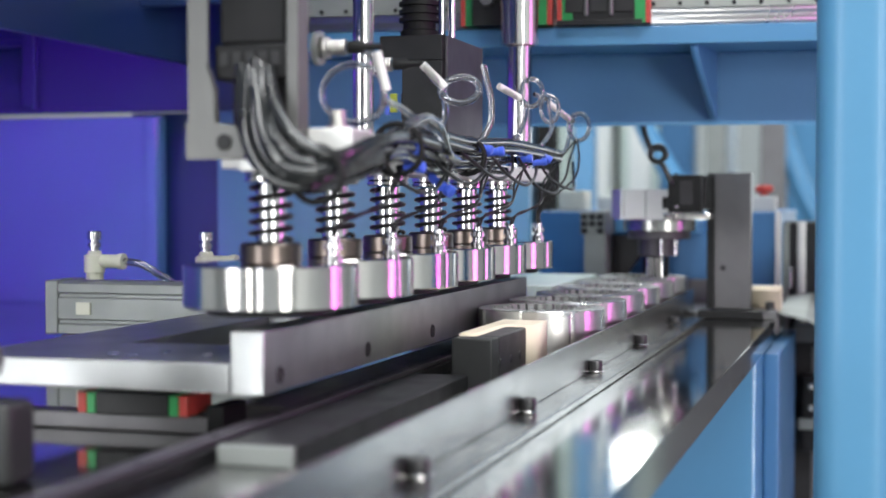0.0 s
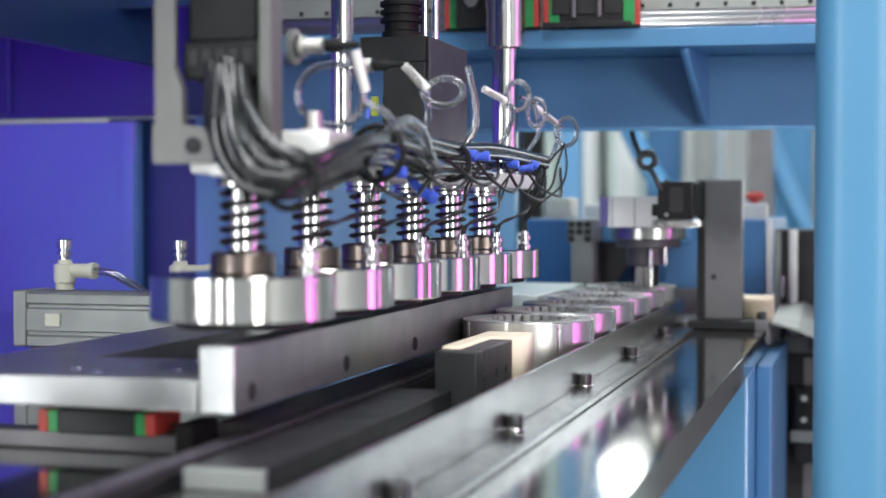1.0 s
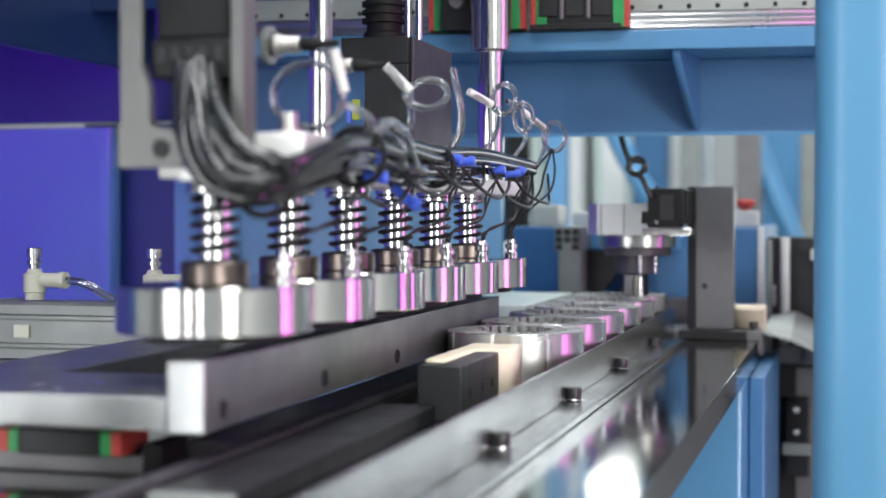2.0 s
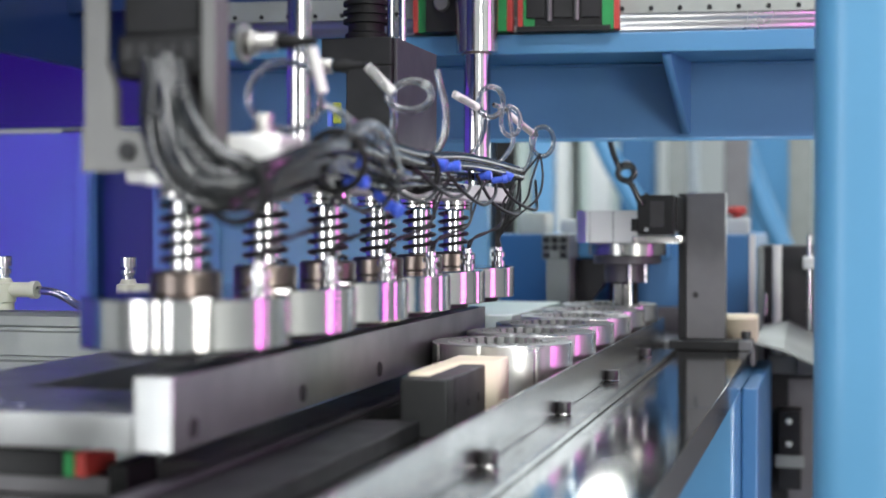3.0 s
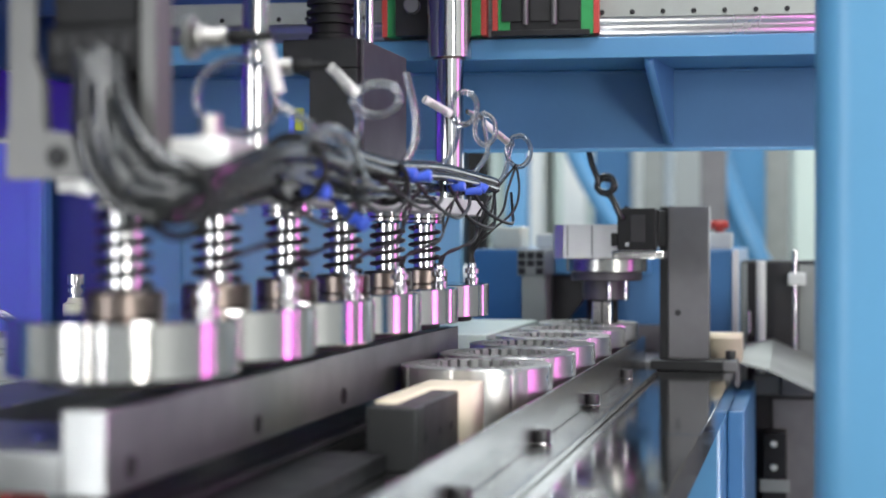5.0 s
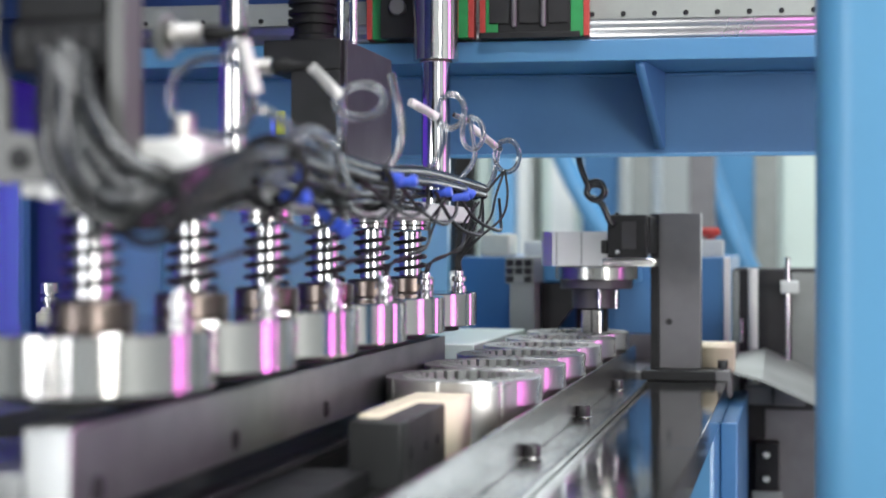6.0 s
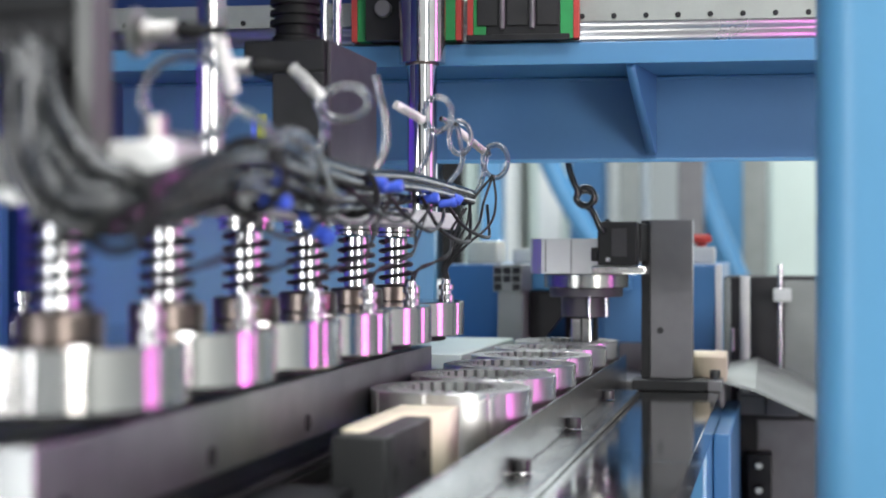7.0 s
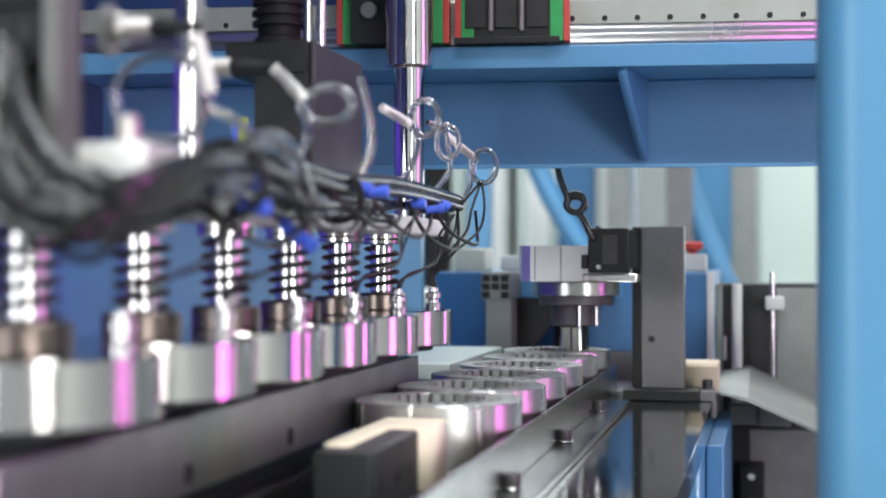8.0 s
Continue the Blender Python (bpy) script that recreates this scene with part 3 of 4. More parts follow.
# thick hoses arching over the second strap
for d, up in ((0.0, 0.0), (0.0065, 0.003), (-0.006, -0.002)):
    tube_run([(-0.2200 + d, 0.590, 1.1270), (-0.2175 + d, 0.618, 1.1400 + up), (-0.2160 + d, 0.645, 1.1475 + up), (-0.2155 + d, 0.672, 1.1440 + up), (-0.2175 + d, 0.698, 1.1320), (-0.2215 + d, 0.730, 1.1290)], 0.0029, TUBE, "clear grey air hose arching over the hose bundle")
for p, q in (((-0.2262, 0.611, 1.1850), (-0.2220, 0.615, 1.164)), ((-0.2390, 0.735, 1.1895), (-0.2262, 0.742, 1.1755)), ((-0.2320, 0.90, 1.1880), (-0.2195, 0.915, 1.1800)), ((-0.2275, 1.05, 1.1850), (-0.2140, 1.068, 1.1725))):
    single("sleeve", sweep(B(), [p, tuple((a + b) / 2 for a, b in zip(p, q)), q], 0.0026, 14, 3), SLEEVE, "white shrink sleeve on an air tube", "sleeve", "white sleeves", at=p)
for x, y, z, s in ((-0.2170, 0.642, 1.1335, 1.1), (-0.2155, 0.646, 1.1225, 1.1), (-0.2190, 0.718, 1.1115, 1.25), (-0.2235, 0.715, 1.1150, 1.1), (-0.2200, 0.815, 1.1390, 1.1), (-0.2170, 0.835, 1.1375, 1.1), (-0.2225, 0.945, 1.1355, 1.05), (-0.2225, 1.015, 1.1390, 1.05), (-0.2190, 0.98, 1.134, 1.0)):
    ob = thing("push_fitting", (x, y, z), "small blue plastic push-in fitting on the hose bundle", "fitting", "blue fittings")
    s *= 0.75
    m = pose(x, y, z, 12, 100 + random.uniform(-25, 25), random.uniform(-30, 30))
    bm = lathe(B(), 0, 0, [(0.0026 * s, -0.008 * s), (0.0032 * s, -0.0075 * s), (0.0032 * s, 0.002 * s), (0.0040 * s, 0.0025 * s), (0.0040 * s, 0.0065 * s), (0.0030 * s, 0.0072 * s)], 18)
    bmesh.ops.transform(bm, matrix=m, verts=bm.verts)
    part("body", bm, BLUEFIT, ob)
    bm = lathe(B(), 0, 0, [(0.0022 * s, -0.014 * s), (0.0022 * s, -0.0082 * s)], 14)
    bmesh.ops.transform(bm, matrix=m, verts=bm.verts)
    part("stem", bm, BLACKP, ob)
# thin wires from the bundle down to the pins
for k in range(6):
    y = HY + STEP * k
    px, py = HX + 0.0345, y + 0.002
    if k < 5:
        tube_run([(px, py, 1.0852), (px + 0.001, py + 0.004, 1.091), (px + 0.010, py + 0.020, 1.097), (px + 0.013, py + 0.05, 1.104), (px + 0.006, py + 0.085, 1.118), (-0.225, py + 0.11, 1.133)], 0.0009, WIRE, "thin black wire running down to a press head", "wire")
        tube_run([(px + 0.001, py, 1.0852), (px + 0.004, py + 0.008, 1.094), (px + 0.014, py + 0.035, 1.100), (px + 0.012, py + 0.065, 1.112), (-0.222, py + 0.085, 1.132)], 0.0008, WIRE, "thin black wire running down to a press head", "wire")
    else:
        for d, w in ((0.0, 0.020), (0.0015, 0.028), (-0.0012, 0.012)):
            tube_run([(px + d, py, 1.0852), (px + d, py, 1.094), (px + w * 0.5, py, 1.108), (px + w, py + 0.01, 1.122), (px + w * 1.05, py + 0.025, 1.138), (-0.2105, py + 0.035, 1.157)], 0.0009, WIRE, "thin black wire hanging to the last press head", "wire")
for k in range(6):
    y = 0.62 + 0.075 * k + random.uniform(-0.02, 0.02)
    d = random.uniform(0.0, 0.012)
    tube_run([(-0.226, y, 1.136), (-0.2185, y + 0.02, 1.127 - d), (-0.216 + random.uniform(-.004, .004), y + 0.07, 1.120 - d), (-0.221, y + 0.12, 1.126 - d * 0.5), (-0.228, y + 0.15, 1.138)], 0.0012, WIRE, "black wire sagging below the hose bundle", "wire")

# ---------------------------------------------------------------- air cylinder behind the carriage
cyl = thing("air_cylinder", (-0.53, 0.92, 0.98), "grey anodised profile air cylinder with fittings", "cylinder")
CY = 0.90
part("barrel", prism(B(), [(CY, 0.9965), (CY, 1.0035), (CY + 0.002, 1.0050), (CY + 0.002, 1.0075), (CY, 1.0085), (CY, 1.0250), (CY + 0.002, 1.0262), (CY + 0.002, 1.0285), (CY, 1.0300), (CY, 1.0365), (CY + 0.004, 1.0385), (CY + 0.038, 1.0385), (CY + 0.042, 1.0365), (CY + 0.042, 0.9965)], "x", -0.600, -0.440), CYLAL, cyl)
part("end_cap", box(B(), -0.612, -0.6002, CY - 0.001, CY + 0.043, 0.9955, 1.0395, 0.0015), CYLAL, cyl)
part("end_cap", box(B(), -0.4398, -0.425, CY - 0.001, CY + 0.043, 0.9955, 1.0395, 0.0015), CYLAL, cyl)
part("foot", box(B(), -0.60, -0.43, CY + 0.004, CY + 0.038, 0.9802, 0.9953, 0.001), GREYP, cyl)
part("switch", box(B(), -0.583, -0.570, CY - 0.0022, CY - 0.0002, 1.012, 1.022, 0.0005), CREAM, cyl)
for x in (-0.578, -0.478):
    fit = part("elbow_fitting", lathe(B(), x, CY + 0.02, [(0.0072, 1.0396), (0.0072, 1.0450), (0.0085, 1.0455), (0.0085, 1.0590), (0.0060, 1.0600), (0.0050, 1.0630)], 24), CREAM, cyl, "cream elbow fitting")
    part("branch", lathe(B(), 0, CY + 0.02, [(0.0055, x + 0.006), (0.0055, x + 0.022), (0.0065, x + 0.0222), (0.0065, x + 0.027)], 20, "x", 1.0545), CREAM, fit)
    part("needle", lathe(B(), x, CY + 0.02, [(0.0040, 1.0631), (0.0040, 1.0660), (0.0055, 1.0665), (0.0055, 1.0695), (0.0035, 1.0700), (0.0035, 1.0715), (0.0058, 1.0718), (0.0058, 1.0785), (0.0048, 1.0792)], 20), TURNED, fit)
    tube_run([(x + 0.027, CY + 0.02, 1.0545), (x + 0.042, CY + 0.02, 1.0525), (x + 0.056, CY + 0.022, 1.045), (x + 0.066, CY + 0.03, 1.036), (x + 0.07, CY + 0.055, 1.010)], 0.003, TUBE, "clear air tube at the cylinder fitting")

# ---------------------------------------------------------------- blue frame, beam, left enclosure
post = thing("frame_column", (0.03, 0.78, 0), "light blue painted square steel frame column", "column")
bm = B()
outline = []
for cx, cy, a0 in ((0.018, 0.778, 180), (0.032, 0.778, 270), (0.032, 0.792, 0), (0.018, 0.792, 90)):
    for k in range(9):
        a = radians(a0 + 90 * k / 8)
        outline.append((cx + 0.018 * math.cos(a), cy + 0.018 * math.sin(a)))
part("tube", prism(bm, outline, "z", 0.0, 2.4), COLUMNP, post)

beam = thing("cross_beam", (-0.5, 1.85, 1.21), "blue painted steel cross beam with a welded gusset", "beam")
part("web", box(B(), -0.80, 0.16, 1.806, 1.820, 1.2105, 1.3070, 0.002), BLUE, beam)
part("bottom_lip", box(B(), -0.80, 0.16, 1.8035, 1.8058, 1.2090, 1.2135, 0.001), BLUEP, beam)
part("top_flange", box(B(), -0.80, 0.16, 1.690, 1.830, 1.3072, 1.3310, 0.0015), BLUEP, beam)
random.seed(31)
x = -0.80
while x < 0.14:
    w = random.uniform(0.05, 0.16)
    part("weld_seam", sweep(B(), [(x, 1.8052, 1.3050), (x + w * 0.5, 1.8050, 1.3050 + random.uniform(-0.0008, 0.0008)), (min(x + w, 0.158), 1.8052, 1.3050)], 0.0022, 8, 4), BLUE, beam)
    x += w + random.uniform(0.004, 0.02)
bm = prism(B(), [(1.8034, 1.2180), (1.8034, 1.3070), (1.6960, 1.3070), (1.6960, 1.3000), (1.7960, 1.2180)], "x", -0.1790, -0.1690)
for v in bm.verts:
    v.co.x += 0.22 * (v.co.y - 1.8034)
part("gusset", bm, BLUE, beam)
part("end_arm", box(B(), -0.80, -0.72, 1.8202, 2.085, 1.25, 1.3070, 0.002), BLUE, beam)
part("end_post", box(B(), 0.11, 0.158, 1.8302, 1.90, -0.4348, 1.80, 0.002), BLUE, beam)
set_back(beam, 0.716, 0.0078, -0.001, 5.5)
brail = thing("beam_rail", (-0.4, 1.72, 1.3312), "bright steel linear guide rail on the blue beam", "rail")
part("rail", prism(B(), [(1.701, 1.3312), (1.701, 1.3400), (1.704, 1.3420), (1.704, 1.3460), (1.701, 1.3480), (1.701, 1.3540), (1.724, 1.3540), (1.724, 1.3312)], "x", -0.79, 0.10), RAILST, brail)
part("cover_strip", box(B(), -0.79, 0.10, 1.7025, 1.744, 1.3542, 1.3800, 0.001), ALUDULL, brail, "pale grey cover strip")
for i in range(25):
    part("screw", lathe(B(), -0.76 + 0.034 * i, 0, [(0.0024, 1.7002), (0.0029, 1.7008), (0.0029, 1.7024)], 12, "y", 1.3600), BLACK, brail)
set_back(brail, 0.716, 0.0078, -0.001, 5.5)
for x0, x1 in ((-0.372, -0.252), (-0.498, -0.378)):
    set_back(linear_block(x0, x1, 1.679, 1.3335, 0.060, 0.021, 0.65), 0.716, 0.0078, -0.001, 5.5)
slide = thing("slide_housing", (-0.43, 1.72, 1.34), "black slide housing with round bosses on the beam rail", "housing")
part("plate", box(B(), -0.480, -0.395, 1.666, 1.6785, 1.3330, 1.42, 0.001), BLACK, slide)
part("sole", box(B(), -0.372, -0.262, 1.672, 1.6785, 1.3313, 1.3380, 0.001), BLACK, slide)
for x in (-0.350, -0.318, -0.286):
    part("recess", box(B(), x - 0.011, x + 0.011, 1.6760, 1.6785, 1.3480, 1.3900, 0.001), DARKIN, slide)
for x in (-0.334, -0.302):
    part("boss", lathe(B(), x, 1.6765, [(0.0022, 1.3440), (0.0030, 1.3450), (0.0030, 1.3900)], 20), GREYP, slide)
for i in range(2):
    part("boss", lathe(B(), -0.460 + 0.045 * i, 0, [(0.008, 1.656), (0.009, 1.657), (0.009, 1.6658)], 24, "y", 1.366), GREYP, slide)
set_back(slide, 0.716, 0.0078, -0.001, 5.5)

wall = thing("enclosure_panel", (-1.06, 0.9, 0.98), "blue painted sheet side panel of the machine", "panel", kind="structure")
part("sheet", box(B(), -1.07, -1.052, 0.35, 1.449, 0.96, 1.7995, 0.001), BLUE, wall)
rear = thing("enclosure_door", (-1.0, 1.46, 0.98), "glossy blue sheet steel door below a deep header, lit violet", "door", kind="structure")
part("door_leaf", box(B(), -1.05, -0.794, 1.450, 1.468, 0.9602, 1.2060, 0.003), BLUEP, rear)
part("leaf_fold", box(B(), -0.812, -0.795, 1.4440, 1.4498, 0.9604, 1.2050, 0.002), BLUEP, rear)
part("header", box(B(), -1.05, -0.36, 1.462, 1.480, 1.2120, 1.7995, 0.002), NAVY, rear)
part("header_lip", box(B(), -1.05, -0.70, 1.4480, 1.4618, 1.2110, 1.2165, 0.001), NAVY, rear)
part("header_rib", box(B(), -0.985, -0.965, 1.4520, 1.4618, 1.2170, 1.7990, 0.003), NAVY, rear)
part("header_rib", box(B(), -1.05, -0.986, 1.4520, 1.4618, 1.2950, 1.3030, 0.002), NAVY, rear)
part("recess_sheet", box(B(), -0.85, -0.7262, 1.4850, 1.4950, 0.9602, 1.2115, 0.001), NAVY, rear)
# Panel colour carries painted light, as the lamps barely reach it.
back = thing("enclosure_panel", (-0.55, 1.47, 0.96), "plain sheet panel below the beam, blue lightened as if lit", "panel", kind="structure")
part("sheet", box(B(), -0.7255, -0.342, 1.4650, 1.4800, 0.9602, 1.2115, 0.001), LITSHEET, back)
part("fold", box(B(), -0.6500, -0.6430, 1.4610, 1.4648, 0.9604, 1.2105, 0.001), LITSHEET, back)

# Unseen sheets, added to block lamp light on wall, header and beam.
canopy = thing("machine_canopy", (-0.6, 1.2, 1.8), "unseen blue sheet canopy added to block light over the machine", "canopy", kind="structure")
part("sheet", box(B(), -1.07, -0.36, 0.30, 1.48, 1.80, 1.81), BLUE, canopy)
part("front_panel", box(B(), -1.07, -0.33, 0.30, 0.31, 1.25, 1.7998), BLUE, canopy)
part("skirt", box(B(), -1.05, -0.40, 1.295, 1.303, 1.315, 1.7998), NAVY, canopy)
part("front_sheet", box(B(), -0.3598, 0.20, 0.95, 1.48, 1.80, 1.81), BLUE, canopy)
# ---------------------------------------------------------------- far station
st = thing("sensor_post", (-0.13, 1.45, 0.98), "grey steel post on a base plate with a black sensor block", "post")
part("base_plate", box(B(), -0.146, -0.079, 1.405, 1.446, 0.9803, 0.9895, 0.0012), BLACK, st)
part("base_end", box(B(), -0.0788, -0.066, 1.405, 1.446, 0.9803, 0.9895, 0.001), GREYP, st)
part("post", box(B(), -0.131, -0.093, 1.425, 1.4455, 0.9897, 1.1335, 0.001), GREYP, st)
part("post_edge", box(B(), -0.1390, -0.1312, 1.425, 1.4455, 0.9897, 1.1330, 0.0006), BLACK, st)
part("sensor_block", box(B(), -0.1680, -0.1345, 1.335, 1.356, 1.0925, 1.1300, 0.0012), BLACKP, st)
part("sensor_arm", box(B(), -0.1385, -0.1330, 1.3562, 1.4248, 1.0960, 1.1290, 0.001), BLACKP, st)
part("sensor_window", box(B(), -0.1560, -0.1430, 1.3342, 1.3349, 1.1000, 1.1240, 0.0004), DARKIN, st)
part("sensor_plug", box(B(), -0.1740, -0.1682, 1.337, 1.350, 1.0960, 1.1080, 0.0012), BLACKP, st)
part("lens", lathe(B(), -0.1590, 0, [(0.0022, 1.3338), (0.0026, 1.3349)], 14, "y", 1.0975), CHROME, st)
part("hole", lathe(B(), -0.122, 0, [(0.0026, 1.4244), (0.0030, 1.4249)], 16, "y", 1.033), DARKIN, st)
socket_bolt(-0.0730, 1.425, 0.9897)
single("end_block", prism(B(), [(1.452, 0.985), (1.452, 1.0065), (1.449, 1.0065), (1.449, 1.0115), (1.49, 1.0115), (1.49, 0.985)], "x", -0.104, -0.064), IVORY, "ivory nylon block behind the post", "block", at=(-0.085, 1.47, 0.985))
single("block_shelf", box(B(), -0.30, -0.066, 1.4465, 1.58, 0.962, 0.9848, 0.001), GREYP, "grey steel shelf plate beyond the table", "shelf", at=(-0.15, 1.5, 0.962))
bm = B()
top = [(-0.0655, 1.452, 0.9860), (-0.0655, 1.60, 0.9935), (-0.038, 1.60, 0.9985), (0.045, 1.60, 0.9600), (0.045, 1.452, 0.9420), (-0.038, 1.452, 0.9790)]
up = [bm.verts.new(p) for p in top]
dn = [bm.verts.new((x, y, z - 0.0025)) for x, y, z in top]
for q in ((0, 1, 2, 5), (5, 2, 3, 4)):
    bm.faces.new([up[k] for k in q])
    bm.faces.new([dn[k] for k in reversed(q)])
for k in range(6):
    bm.faces.new((up[k], dn[k], dn[(k + 1) % 6], up[(k + 1) % 6]))
single("outfeed_chute", bm, ALUDULL, "bent grey sheet steel outfeed chute", "chute", at=(-0.03, 1.5, 0.98), angle=10)

prof = thing("profile_post", (-0.276, 1.5, 1.0), "aluminium extrusion with slotted square end", "profile")
bm = box(B(), -0.2905, -0.2620, 1.50, 1.62, 1.0655, 1.0920, 0.0008)
part("end_face", bm, CYLAL, prof)
part("column", box(B(), -0.2890, -0.2635, 1.515, 1.56, 0.985, 1.0653, 0.0008), CYLAL, prof)
# Near-black boxes on the end face painted as the slots' shade.
for i in range(3):
    for j in range(3):
        if (i, j) != (1, 0):
            part("slot", box(B(), -0.2893 + 0.0091 * i, -0.2820 + 0.0091 * i, 1.4985, 1.4999, 1.0668 + 0.0080 * j, 1.0732 + 0.0080 * j, 0.0004), DARKIN, prof)
single("wedge_bracket", prism(B(), [(-0.2615, 1.0650), (-0.2050, 1.0655), (-0.2230, 1.0480), (-0.2560, 1.0050), (-0.2615, 1.0050)], "y", 1.545, 1.559), BLACK, "dark grey triangular bracket", "bracket", at=(-0.23, 1.58, 1.03))
single("station_beam", box(B(), -0.2618, -0.165, 1.56, 1.62, 1.0660, 1.0900, 0.0015), BLUEP, "blue painted crossbar of the far station", "crossbar", at=(-0.2, 1.58, 1.07))
far = thing("station_cabinet", (-0.2, 1.98, 0), "blue painted cabinet of the far station", "cabinet")
part("body", box(B(), -0.45, -0.1060, 1.96, 2.5, -0.2414, 1.090, 0.003), BLUE, far)
part("corner_trim", box(B(), -0.1055, -0.098, 1.955, 1.9595, -0.2414, 1.09, 0.001), SLEEVE, far, "white corner strip")
set_back(far, 0.82, 0.006)
single("cast_arch", prism(B(), [(-0.2302, 1.012), (-0.2302, 1.038), (-0.2043, 1.038), (-0.2043, 1.012), (-0.2095, 1.012), (-0.2095, 1.0235), (-0.2130, 1.0300), (-0.2215, 1.0300), (-0.2250, 1.0235), (-0.2250, 1.012)], "y", 1.575, 1.590), BLACK, "dark grey arch bracket", "bracket", at=(-0.22, 1.58, 1.01))
laser = thing("laser_sensor", (-0.185, 1.53, 1.066), "black sensor with a lit red indicator on the blue crossbar", "sensor")
part("body", box(B(), -0.2000, -0.1720, 1.515, 1.5595, 1.0690, 1.0960, 0.002), BLACKP, laser)
part("cap", lathe(B(), -0.180, 0, [(0.008, 1.506), (0.010, 1.508), (0.010, 1.5148)], 24, "y", 1.078), BLACKP, laser)
part("indicator", lathe(B(), -0.1985, 0, [(0.0024, 1.5115), (0.0032, 1.5125), (0.0032, 1.5149)], 14, "y", 1.0875), REDLED, laser, "lit red indicator")
single("arch_shelf", box(B(), -0.29, -0.15, 1.5802, 1.602, 0.96, 1.0118, 0.001), GREYP, "grey shelf under the arch bracket", "shelf", at=(-0.2, 1.7, 1.0))
single("grey_cover", box(B(), -0.40, -0.262, 1.22, 1.455, 1.0100, 1.0230, 0.0015), CABINET, "pale grey sheet cover beside the track", "cover", at=(-0.3, 1.3, 1.01))
single("cover_support", box(B(), -0.395, -0.27, 1.195, 1.445, 0.9803, 1.0098, 0.001), GREYP, "grey support below the sheet cover", "support", at=(-0.3, 1.3, 0.98))

grip = thing("transfer_gripper", (-0.1895, 1.397, TRACK_Z), "steel transfer gripper with an expanding mandrel standing in a stator", "gripper")
bm = B()
prism(bm, [(-0.2320, 1.372), (-0.2290, 1.364), (-0.2205, 1.360), (-0.1520, 1.360), (-0.1450, 1.364), (-0.1420, 1.372), (-0.1420, 1.402), (-0.1480, 1.420), (-0.1620, 1.432), (-0.2100, 1.432), (-0.2260, 1.420), (-0.2320, 1.402)], "z", 1.0850, 1.1157)
part("drum", bm, RAILST, grip, "ground steel jaw block", 20)
for x in (-0.2170, -0.1945):
    part("jaw_seam", box(B(), x, x + 0.0008, 1.3594, 1.3602, 1.0860, 1.1150, 0.0001), DARKIN, grip)
part("lip", box(B(), -0.1760, -0.1290, 1.3580, 1.400, 1.0846, 1.0918, 0.0012), TURNED, grip, "bright side lip")
part("flange", lathe(B(), -0.1855, 1.397, [(0.0365, 1.0722), (0.0377, 1.0730), (0.0377, 1.0838), (0.0370, 1.0845)], 48), FENCE, grip)
part("ring", lathe(B(), -0.1857, 1.397, [(0.0318, 1.0640), (0.0329, 1.0648), (0.0329, 1.0720)], 48), PLUMG, grip)
part("hub", lathe(B(), -0.1865, 1.397, [(0.0204, 1.0460), (0.0214, 1.0468), (0.0214, 1.0640)], 40), PLUMG, grip, "stepped grey hub")
for x in (-0.1800, -0.1650):
    part("guide_pin", rod(B(), x, 1.373, 1.0465, 1.0638, 0.0016, 12), CHROME, grip)
part("mandrel", box(B(), -0.1985, -0.1805, 1.388, 1.406, TRACK_Z, 1.0459, 0.0014), TURNED, grip, "bright square mandrel")
part("mandrel_slot", box(B(), -0.1895, -0.1880, 1.3874, 1.3882, 0.990, 1.0450, 0.0001), DARKIN, grip)
part("mandrel_bar", box(B(), -0.1795, -0.1755, 1.391, 1.402, 1.010, 1.0459, 0.0008), BLACKP, grip, "dark release bar")
tube_run([(-0.1985, 1.33, 1.235), (-0.1925, 1.33, 1.180)] + loop_pts((-0.1780, 1.33, 1.1510), 0.0075, 0.0080, 2.6, 1.2, 0.004) + [(-0.1730, 1.332, 1.140), (-0.1640, 1.334, 1.122), (-0.1600, 1.343, 1.1302)], 0.0028, HOSE, "grey hose with a loop hanging to the sensor block", "hose")
tube_run(loop_pts((-0.1785, 1.336, 1.1500), 0.0085, 0.0060, 0.5, 1.0, 0.003), 0.0024, HOSE, "grey hose knotted round the hanging hose", "hose")

# ---------------------------------------------------------------- hall background
random.seed(11)
for i, (x0, x1, m, lab) in enumerate(((-1.75, -1.32, CABINET, "pale green enamelled machine cabinet"), (-1.28, -0.98, BLUEP, "blue painted machine cabinet"), (-0.95, -0.84, CABINET, "pale green enamelled cabinet door"), (-0.82, -0.72, WALLP, "white enamelled cabinet door"), (-0.70, -0.57, CABINET, "pale green enamelled cabinet door"), (-0.46, -0.40, WALLP, "white machine door panel"), (-0.22, -0.08, BLUEP, "blue painted machine cabinet"), (-0.05, 0.25, CABINET, "pale green enamelled cabinet"))):
    ob = thing("hall_cabinet", ((x0 + x1) / 2, 4.2, 0), lab + " at the far side of the hall", "cabinet", "cabinets across the hall")
    part("body", box(B(), x0, x1, 4.1 + 0.03 * (i % 3), 4.6, 0, 2.4, 0.01), m, ob)
    part("door", box(B(), x0 + 0.012, x1 - 0.012, 4.085 + 0.03 * (i % 3), 4.0995 + 0.03 * (i % 3), 0.1, 2.3, 0.004), m, ob)
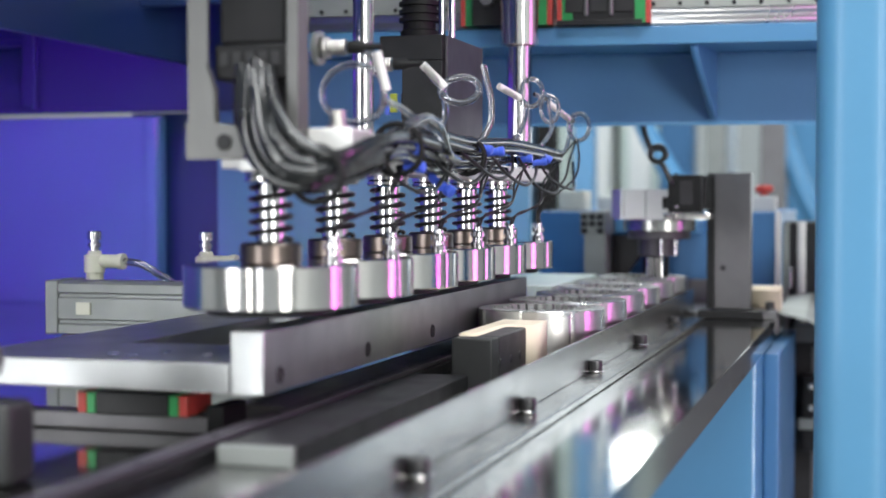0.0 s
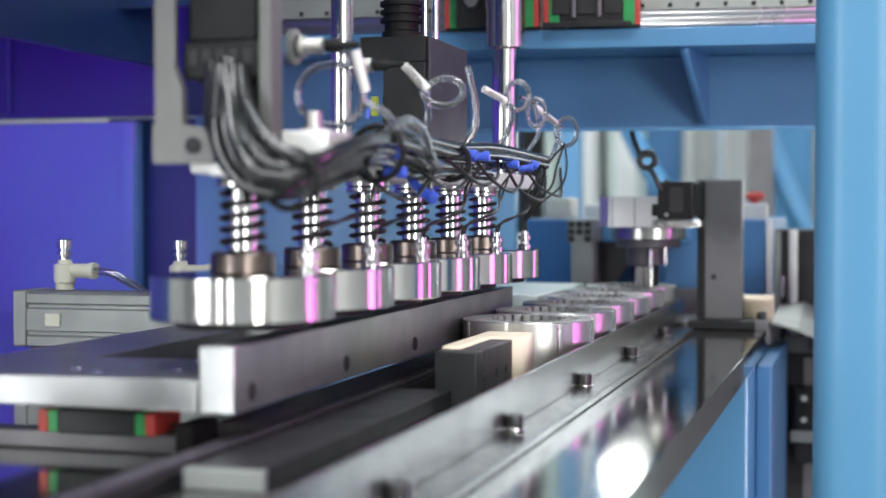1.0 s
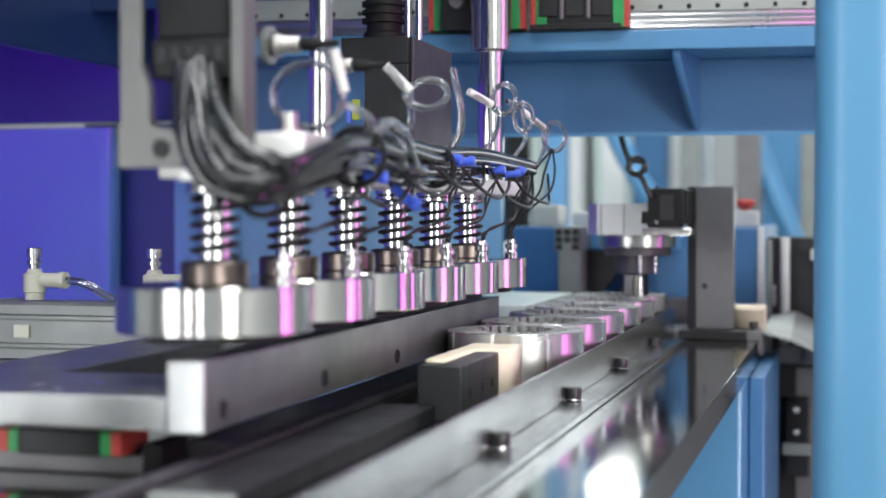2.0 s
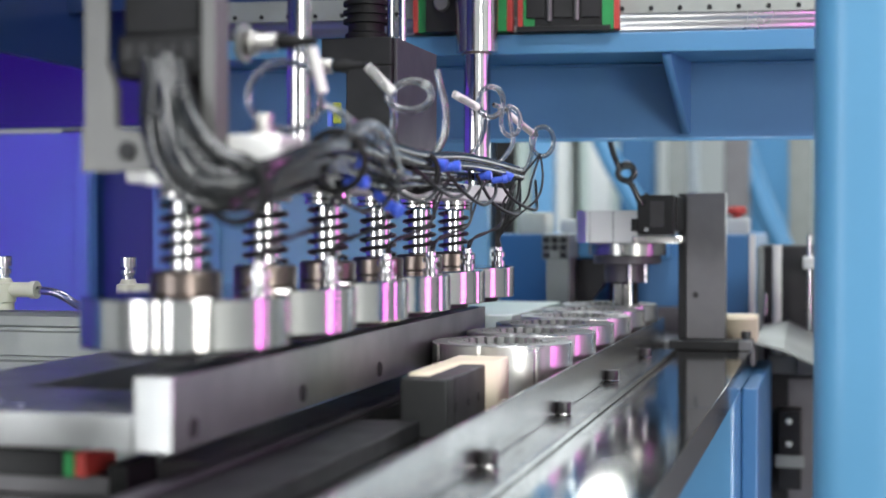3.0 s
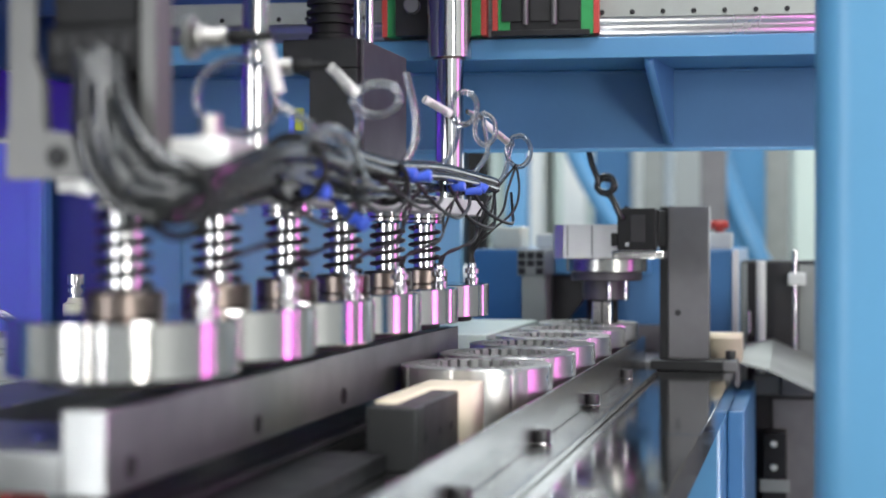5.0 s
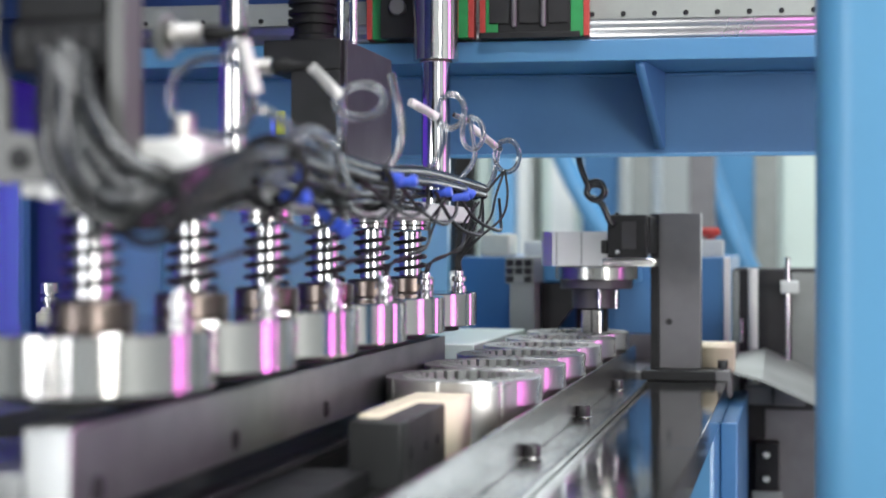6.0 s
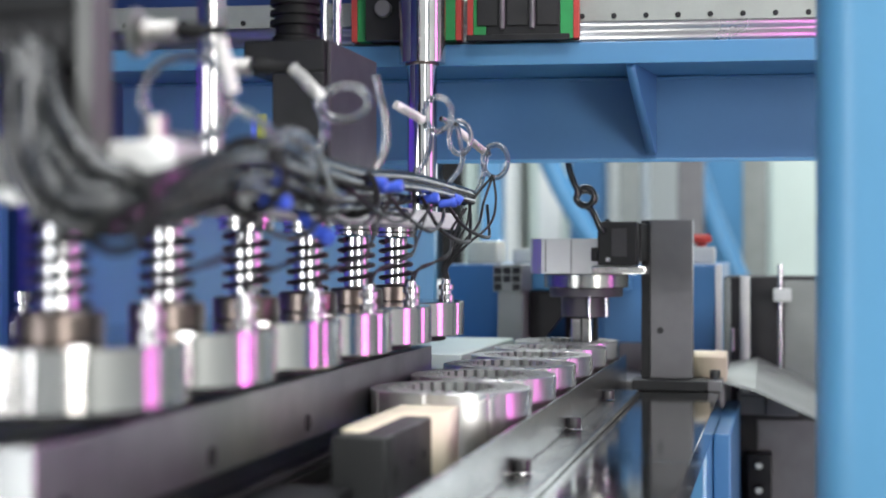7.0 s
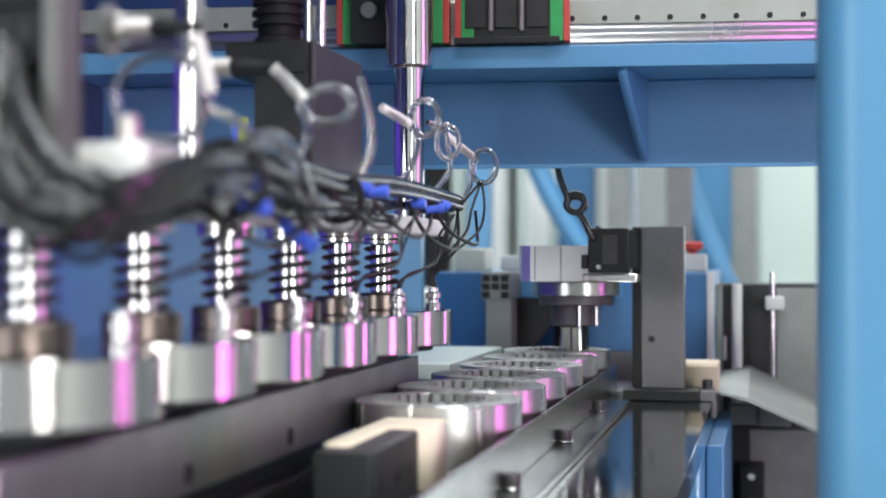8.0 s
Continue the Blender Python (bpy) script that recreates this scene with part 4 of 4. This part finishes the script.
for x, lean in ((-0.60, 0.16), (-0.25, 0.10)):
    bm = B()
    sweep(bm, [(x, 3.4, 4.0), (x, 3.4, 2.4), (x, 3.4, 1.62), (x + lean * 0.5, 3.4, 1.30), (x + lean * 1.6, 3.4, 1.02), (x + lean * 2.4, 3.4, 0.9)], 0.024, 16, 6)
    single("blue_duct", bm, BLUEP, "bright blue flexible duct hanging in the hall", "duct", "blue ducts", at=(x, 3.4, 1.2))
single("dark_screen", box(B(), -0.55, -0.46, 3.9, 4.0, 0.0, 2.0, 0.01), BLUE, "dark blue machine column across the hall", "column", at=(-0.5, 3.9, 0))
bench = thing("far_bench", (-0.5, 3.0, 0), "pale bench with parts at the far side", "bench")
part("top", box(B(), -1.0, 0.3, 2.7, 3.2, 1.015, 1.045, 0.005), PLATEAL, bench)
part("front", box(B(), -0.98, 0.28, 2.72, 3.18, 0.0, 1.0148, 0.005), CABINET, bench)
mc = thing("machine_cabinet", (0.0, 2.0, 0), "dark machine cabinet with a grey door beyond the table edge", "cabinet")
part("body", box(B(), -0.0970, 0.10, 2.0, 2.1, -0.2414, 1.075, 0.004), DARKIN, mc)
part("door", box(B(), -0.0560, 0.095, 1.9975, 1.9999, 0.10, 0.895, 0.001), GREYP, mc, "grey painted door")
part("upper_door", box(B(), -0.0230, 0.095, 1.9975, 1.9999, 0.935, 1.070, 0.001), CYLAL, mc, "grey painted upper door")
part("edge_strip", box(B(), -0.0955, -0.0885, 1.9965, 1.9999, 0.10, 1.072, 0.0008), ALUDULL, mc, "dull metal edge strip")
for z in (0.70, 0.98):
    part("hinge", rod(B(), -0.0858, 1.9950, z, z + 0.03, 0.0028, 14), CHROME, mc)
set_back(mc, 0.82, 0.006)
valve = thing("pneumatic_valve", (-0.046, 1.92, 0.80), "black pneumatic valve with bright cap screws", "valve")
part("body", box(B(), -0.060, -0.030, 1.955, 1.9998, 0.80, 0.905, 0.002), BLACK, valve)
part("bracket", box(B(), -0.064, -0.026, 1.950, 1.9547, 0.830, 0.846, 0.001), CYLAL, valve)
for z in (0.862, 0.892):
    part("cap_screw", lathe(B(), -0.046, 0, [(0.0035, 1.9465), (0.0050, 1.948), (0.0050, 1.9548)], 18, "y", z), CHROME, valve)
set_back(valve, 0.82, 0.0, -0.040)

lamp = thing("tube_lamp", (-0.41, 2.6, 1.3), "bright fluorescent tube lamp hung at a slant in the hall", "lamp")
part("tube", sweep(B(), [(-0.436, 2.6, 1.322), (-0.400, 2.6, 1.356), (-0.362, 2.6, 1.392)], 0.015, 14, 2), glow("lit_tube", (0.95, 1.0, 0.97), 30.0), lamp)
part("hanger", rod(B(), -0.400, 2.6, 1.380, 4.0, 0.005, 12), ALU, lamp)

# glowing pane out of view, added for steel reflections, and clutter on the far cabinet
win = thing("window_1", (1.2, 6.19, 1.7), "unseen bright pane added for reflections in the steel", "window", kind="structure")
part("pane", box(B(), 0.40, 2.2, 6.185, 6.1995, 0.8, 2.7), glow("reflection_glow", (0.9, 0.96, 1.0), 2.0), win)
for x in (0.36, 1.28, 2.2):
    part("window_frame", box(B(), x, x + 0.04, 6.17, 6.1848, 0.76, 2.74, 0.003), WALLP, win)
for x, w, h, m in ((-0.36, 0.03, 0.02, PALEGREY), (-0.30, 0.05, 0.014, SLEEVE), (-0.235, 0.04, 0.018, CYLAL), (-0.17, 0.03, 0.012, PALEGREY), (-0.42, 0.04, 0.03, CREAM)):
    set_back(single("parts_box", box(B(), x, x + w, 1.99, 2.05, 1.0902, 1.0902 + h, 0.003), m, "small pale parts box on the blue cabinet", "box", "parts boxes", at=(x, 2.0, 1.0902)), 0.82)
stop = thing("stop_button", (-0.126, 2.0, 1.09), "red mushroom stop button on a pale box", "button")
part("box", box(B(), -0.142, -0.108, 1.985, 2.03, 1.0902, 1.1120, 0.002), PALEGREY, stop)
part("knob", lathe(B(), -0.125, 2.005, [(0.006, 1.1122), (0.006, 1.116), (0.0125, 1.118), (0.0135, 1.124), (0.010, 1.128)], 24), REDP, stop, "red mushroom knob")
set_back(stop, 0.82, 0.006)
random.seed(3)
x = -1.25
while x < 0.05:
    w = random.uniform(0.02, 0.06)
    m = random.choice((CABINET, BLUEP, BLUE, BLACKP, WALLP, GREYP, CYLAL, BLACKP))
    y = random.uniform(3.3, 3.9)
    single("upright_post", box(B(), x, x + w, y, y + 0.05, 0.0, random.uniform(1.5, 2.2), 0.004), m, "painted upright of a rack across the hall", "post", "rack uprights", at=(x, y, 0))
    x += w + random.uniform(0.05, 0.16)

bar = thing("lift_column", (-0.03, 1.93, 0.95), "slim chrome column on a dark lift block", "column")
part("rod", rod(B(), -0.0275, 1.955, 0.93, 1.09, 0.0032, 16), CHROME, bar)
part("block", box(B(), -0.044, -0.006, 1.935, 1.9995, 0.906, 0.9298, 0.002), GREYP, bar)
part("cap", box(B(), -0.036, -0.014, 1.945, 1.9995, 1.0445, 1.0600, 0.002), PALEGREY, bar)
part("bright_post", rod(B(), -0.0700, 1.975, 0.93, 1.075, 0.0062, 20), SLEEVE, bar, "white vertical post")
part("post_foot", box(B(), -0.080, -0.0445, 1.945, 1.9995, 0.906, 0.9298, 0.002), GREYP, bar)
set_back(bar, 0.82, 0.006)

# frames of the daylight windows behind the camera, housings of the added ceiling lamps, LED stand and plate
for n, x, w in (("window_2", 3.40, 1.0), ("window_3", -2.30, 1.1)):
    win = thing(n, (x, -3.58, 0.75), "tall daylit window with a white frame", "window", kind="structure")
    for a in (x - w / 2 - 0.05, x + w / 2):
        part("window_frame", box(B(), a, a + 0.05, -3.60, -3.53, 0.70, 3.0, 0.004), WALLP, win)
    for z in (0.70, 2.951):
        part("window_frame", box(B(), x - w / 2 + 0.0002, x + w / 2 - 0.0002, -3.60, -3.53, z, z + 0.049, 0.004), WALLP, win)
for x, y, sx, sy in ((0.3, 0.6, 0.5, 2.4), (-0.6, 3.4, 2.6, 0.6), (0.2, -1.7, 2.4, 0.5)):
    single("ceiling_lamp", box(B(), x - sx / 2, x + sx / 2, y - sy / 2, y + sy / 2, 3.61, 4.0, 0.01), WALLP, "white housing of an added, unseen ceiling lamp", "lamp", "ceiling lamps", at=(x, y, 4.0))
stand = thing("led_stand", (1.06, 1.15, 0), "black stand with a pink LED panel beside the machine", "lamp")
part("pole", rod(B(), 1.065, 1.160, 0.0, 1.95, 0.02, 24), BLACKP, stand)
part("foot", rod(B(), 1.065, 1.160, 0.0, 0.012, 0.16, 40), BLACKP, stand)
# Added plate: keeps the violet LED light off the blue sheet behind.
led = thing("led_bar", (-0.74, 1.05, 1.48), "navy plate added beside the violet LED to block its spill", "lamp")
part("housing", box(B(), -0.744, -0.735, 0.65, 1.44, 1.262, 1.56, 0.002), NAVY, led)
for y in (0.8, 1.3):
    part("hanger", box(B(), -0.743, -0.736, y, y + 0.02, 1.5602, 1.7998, 0.001), ALU, led)
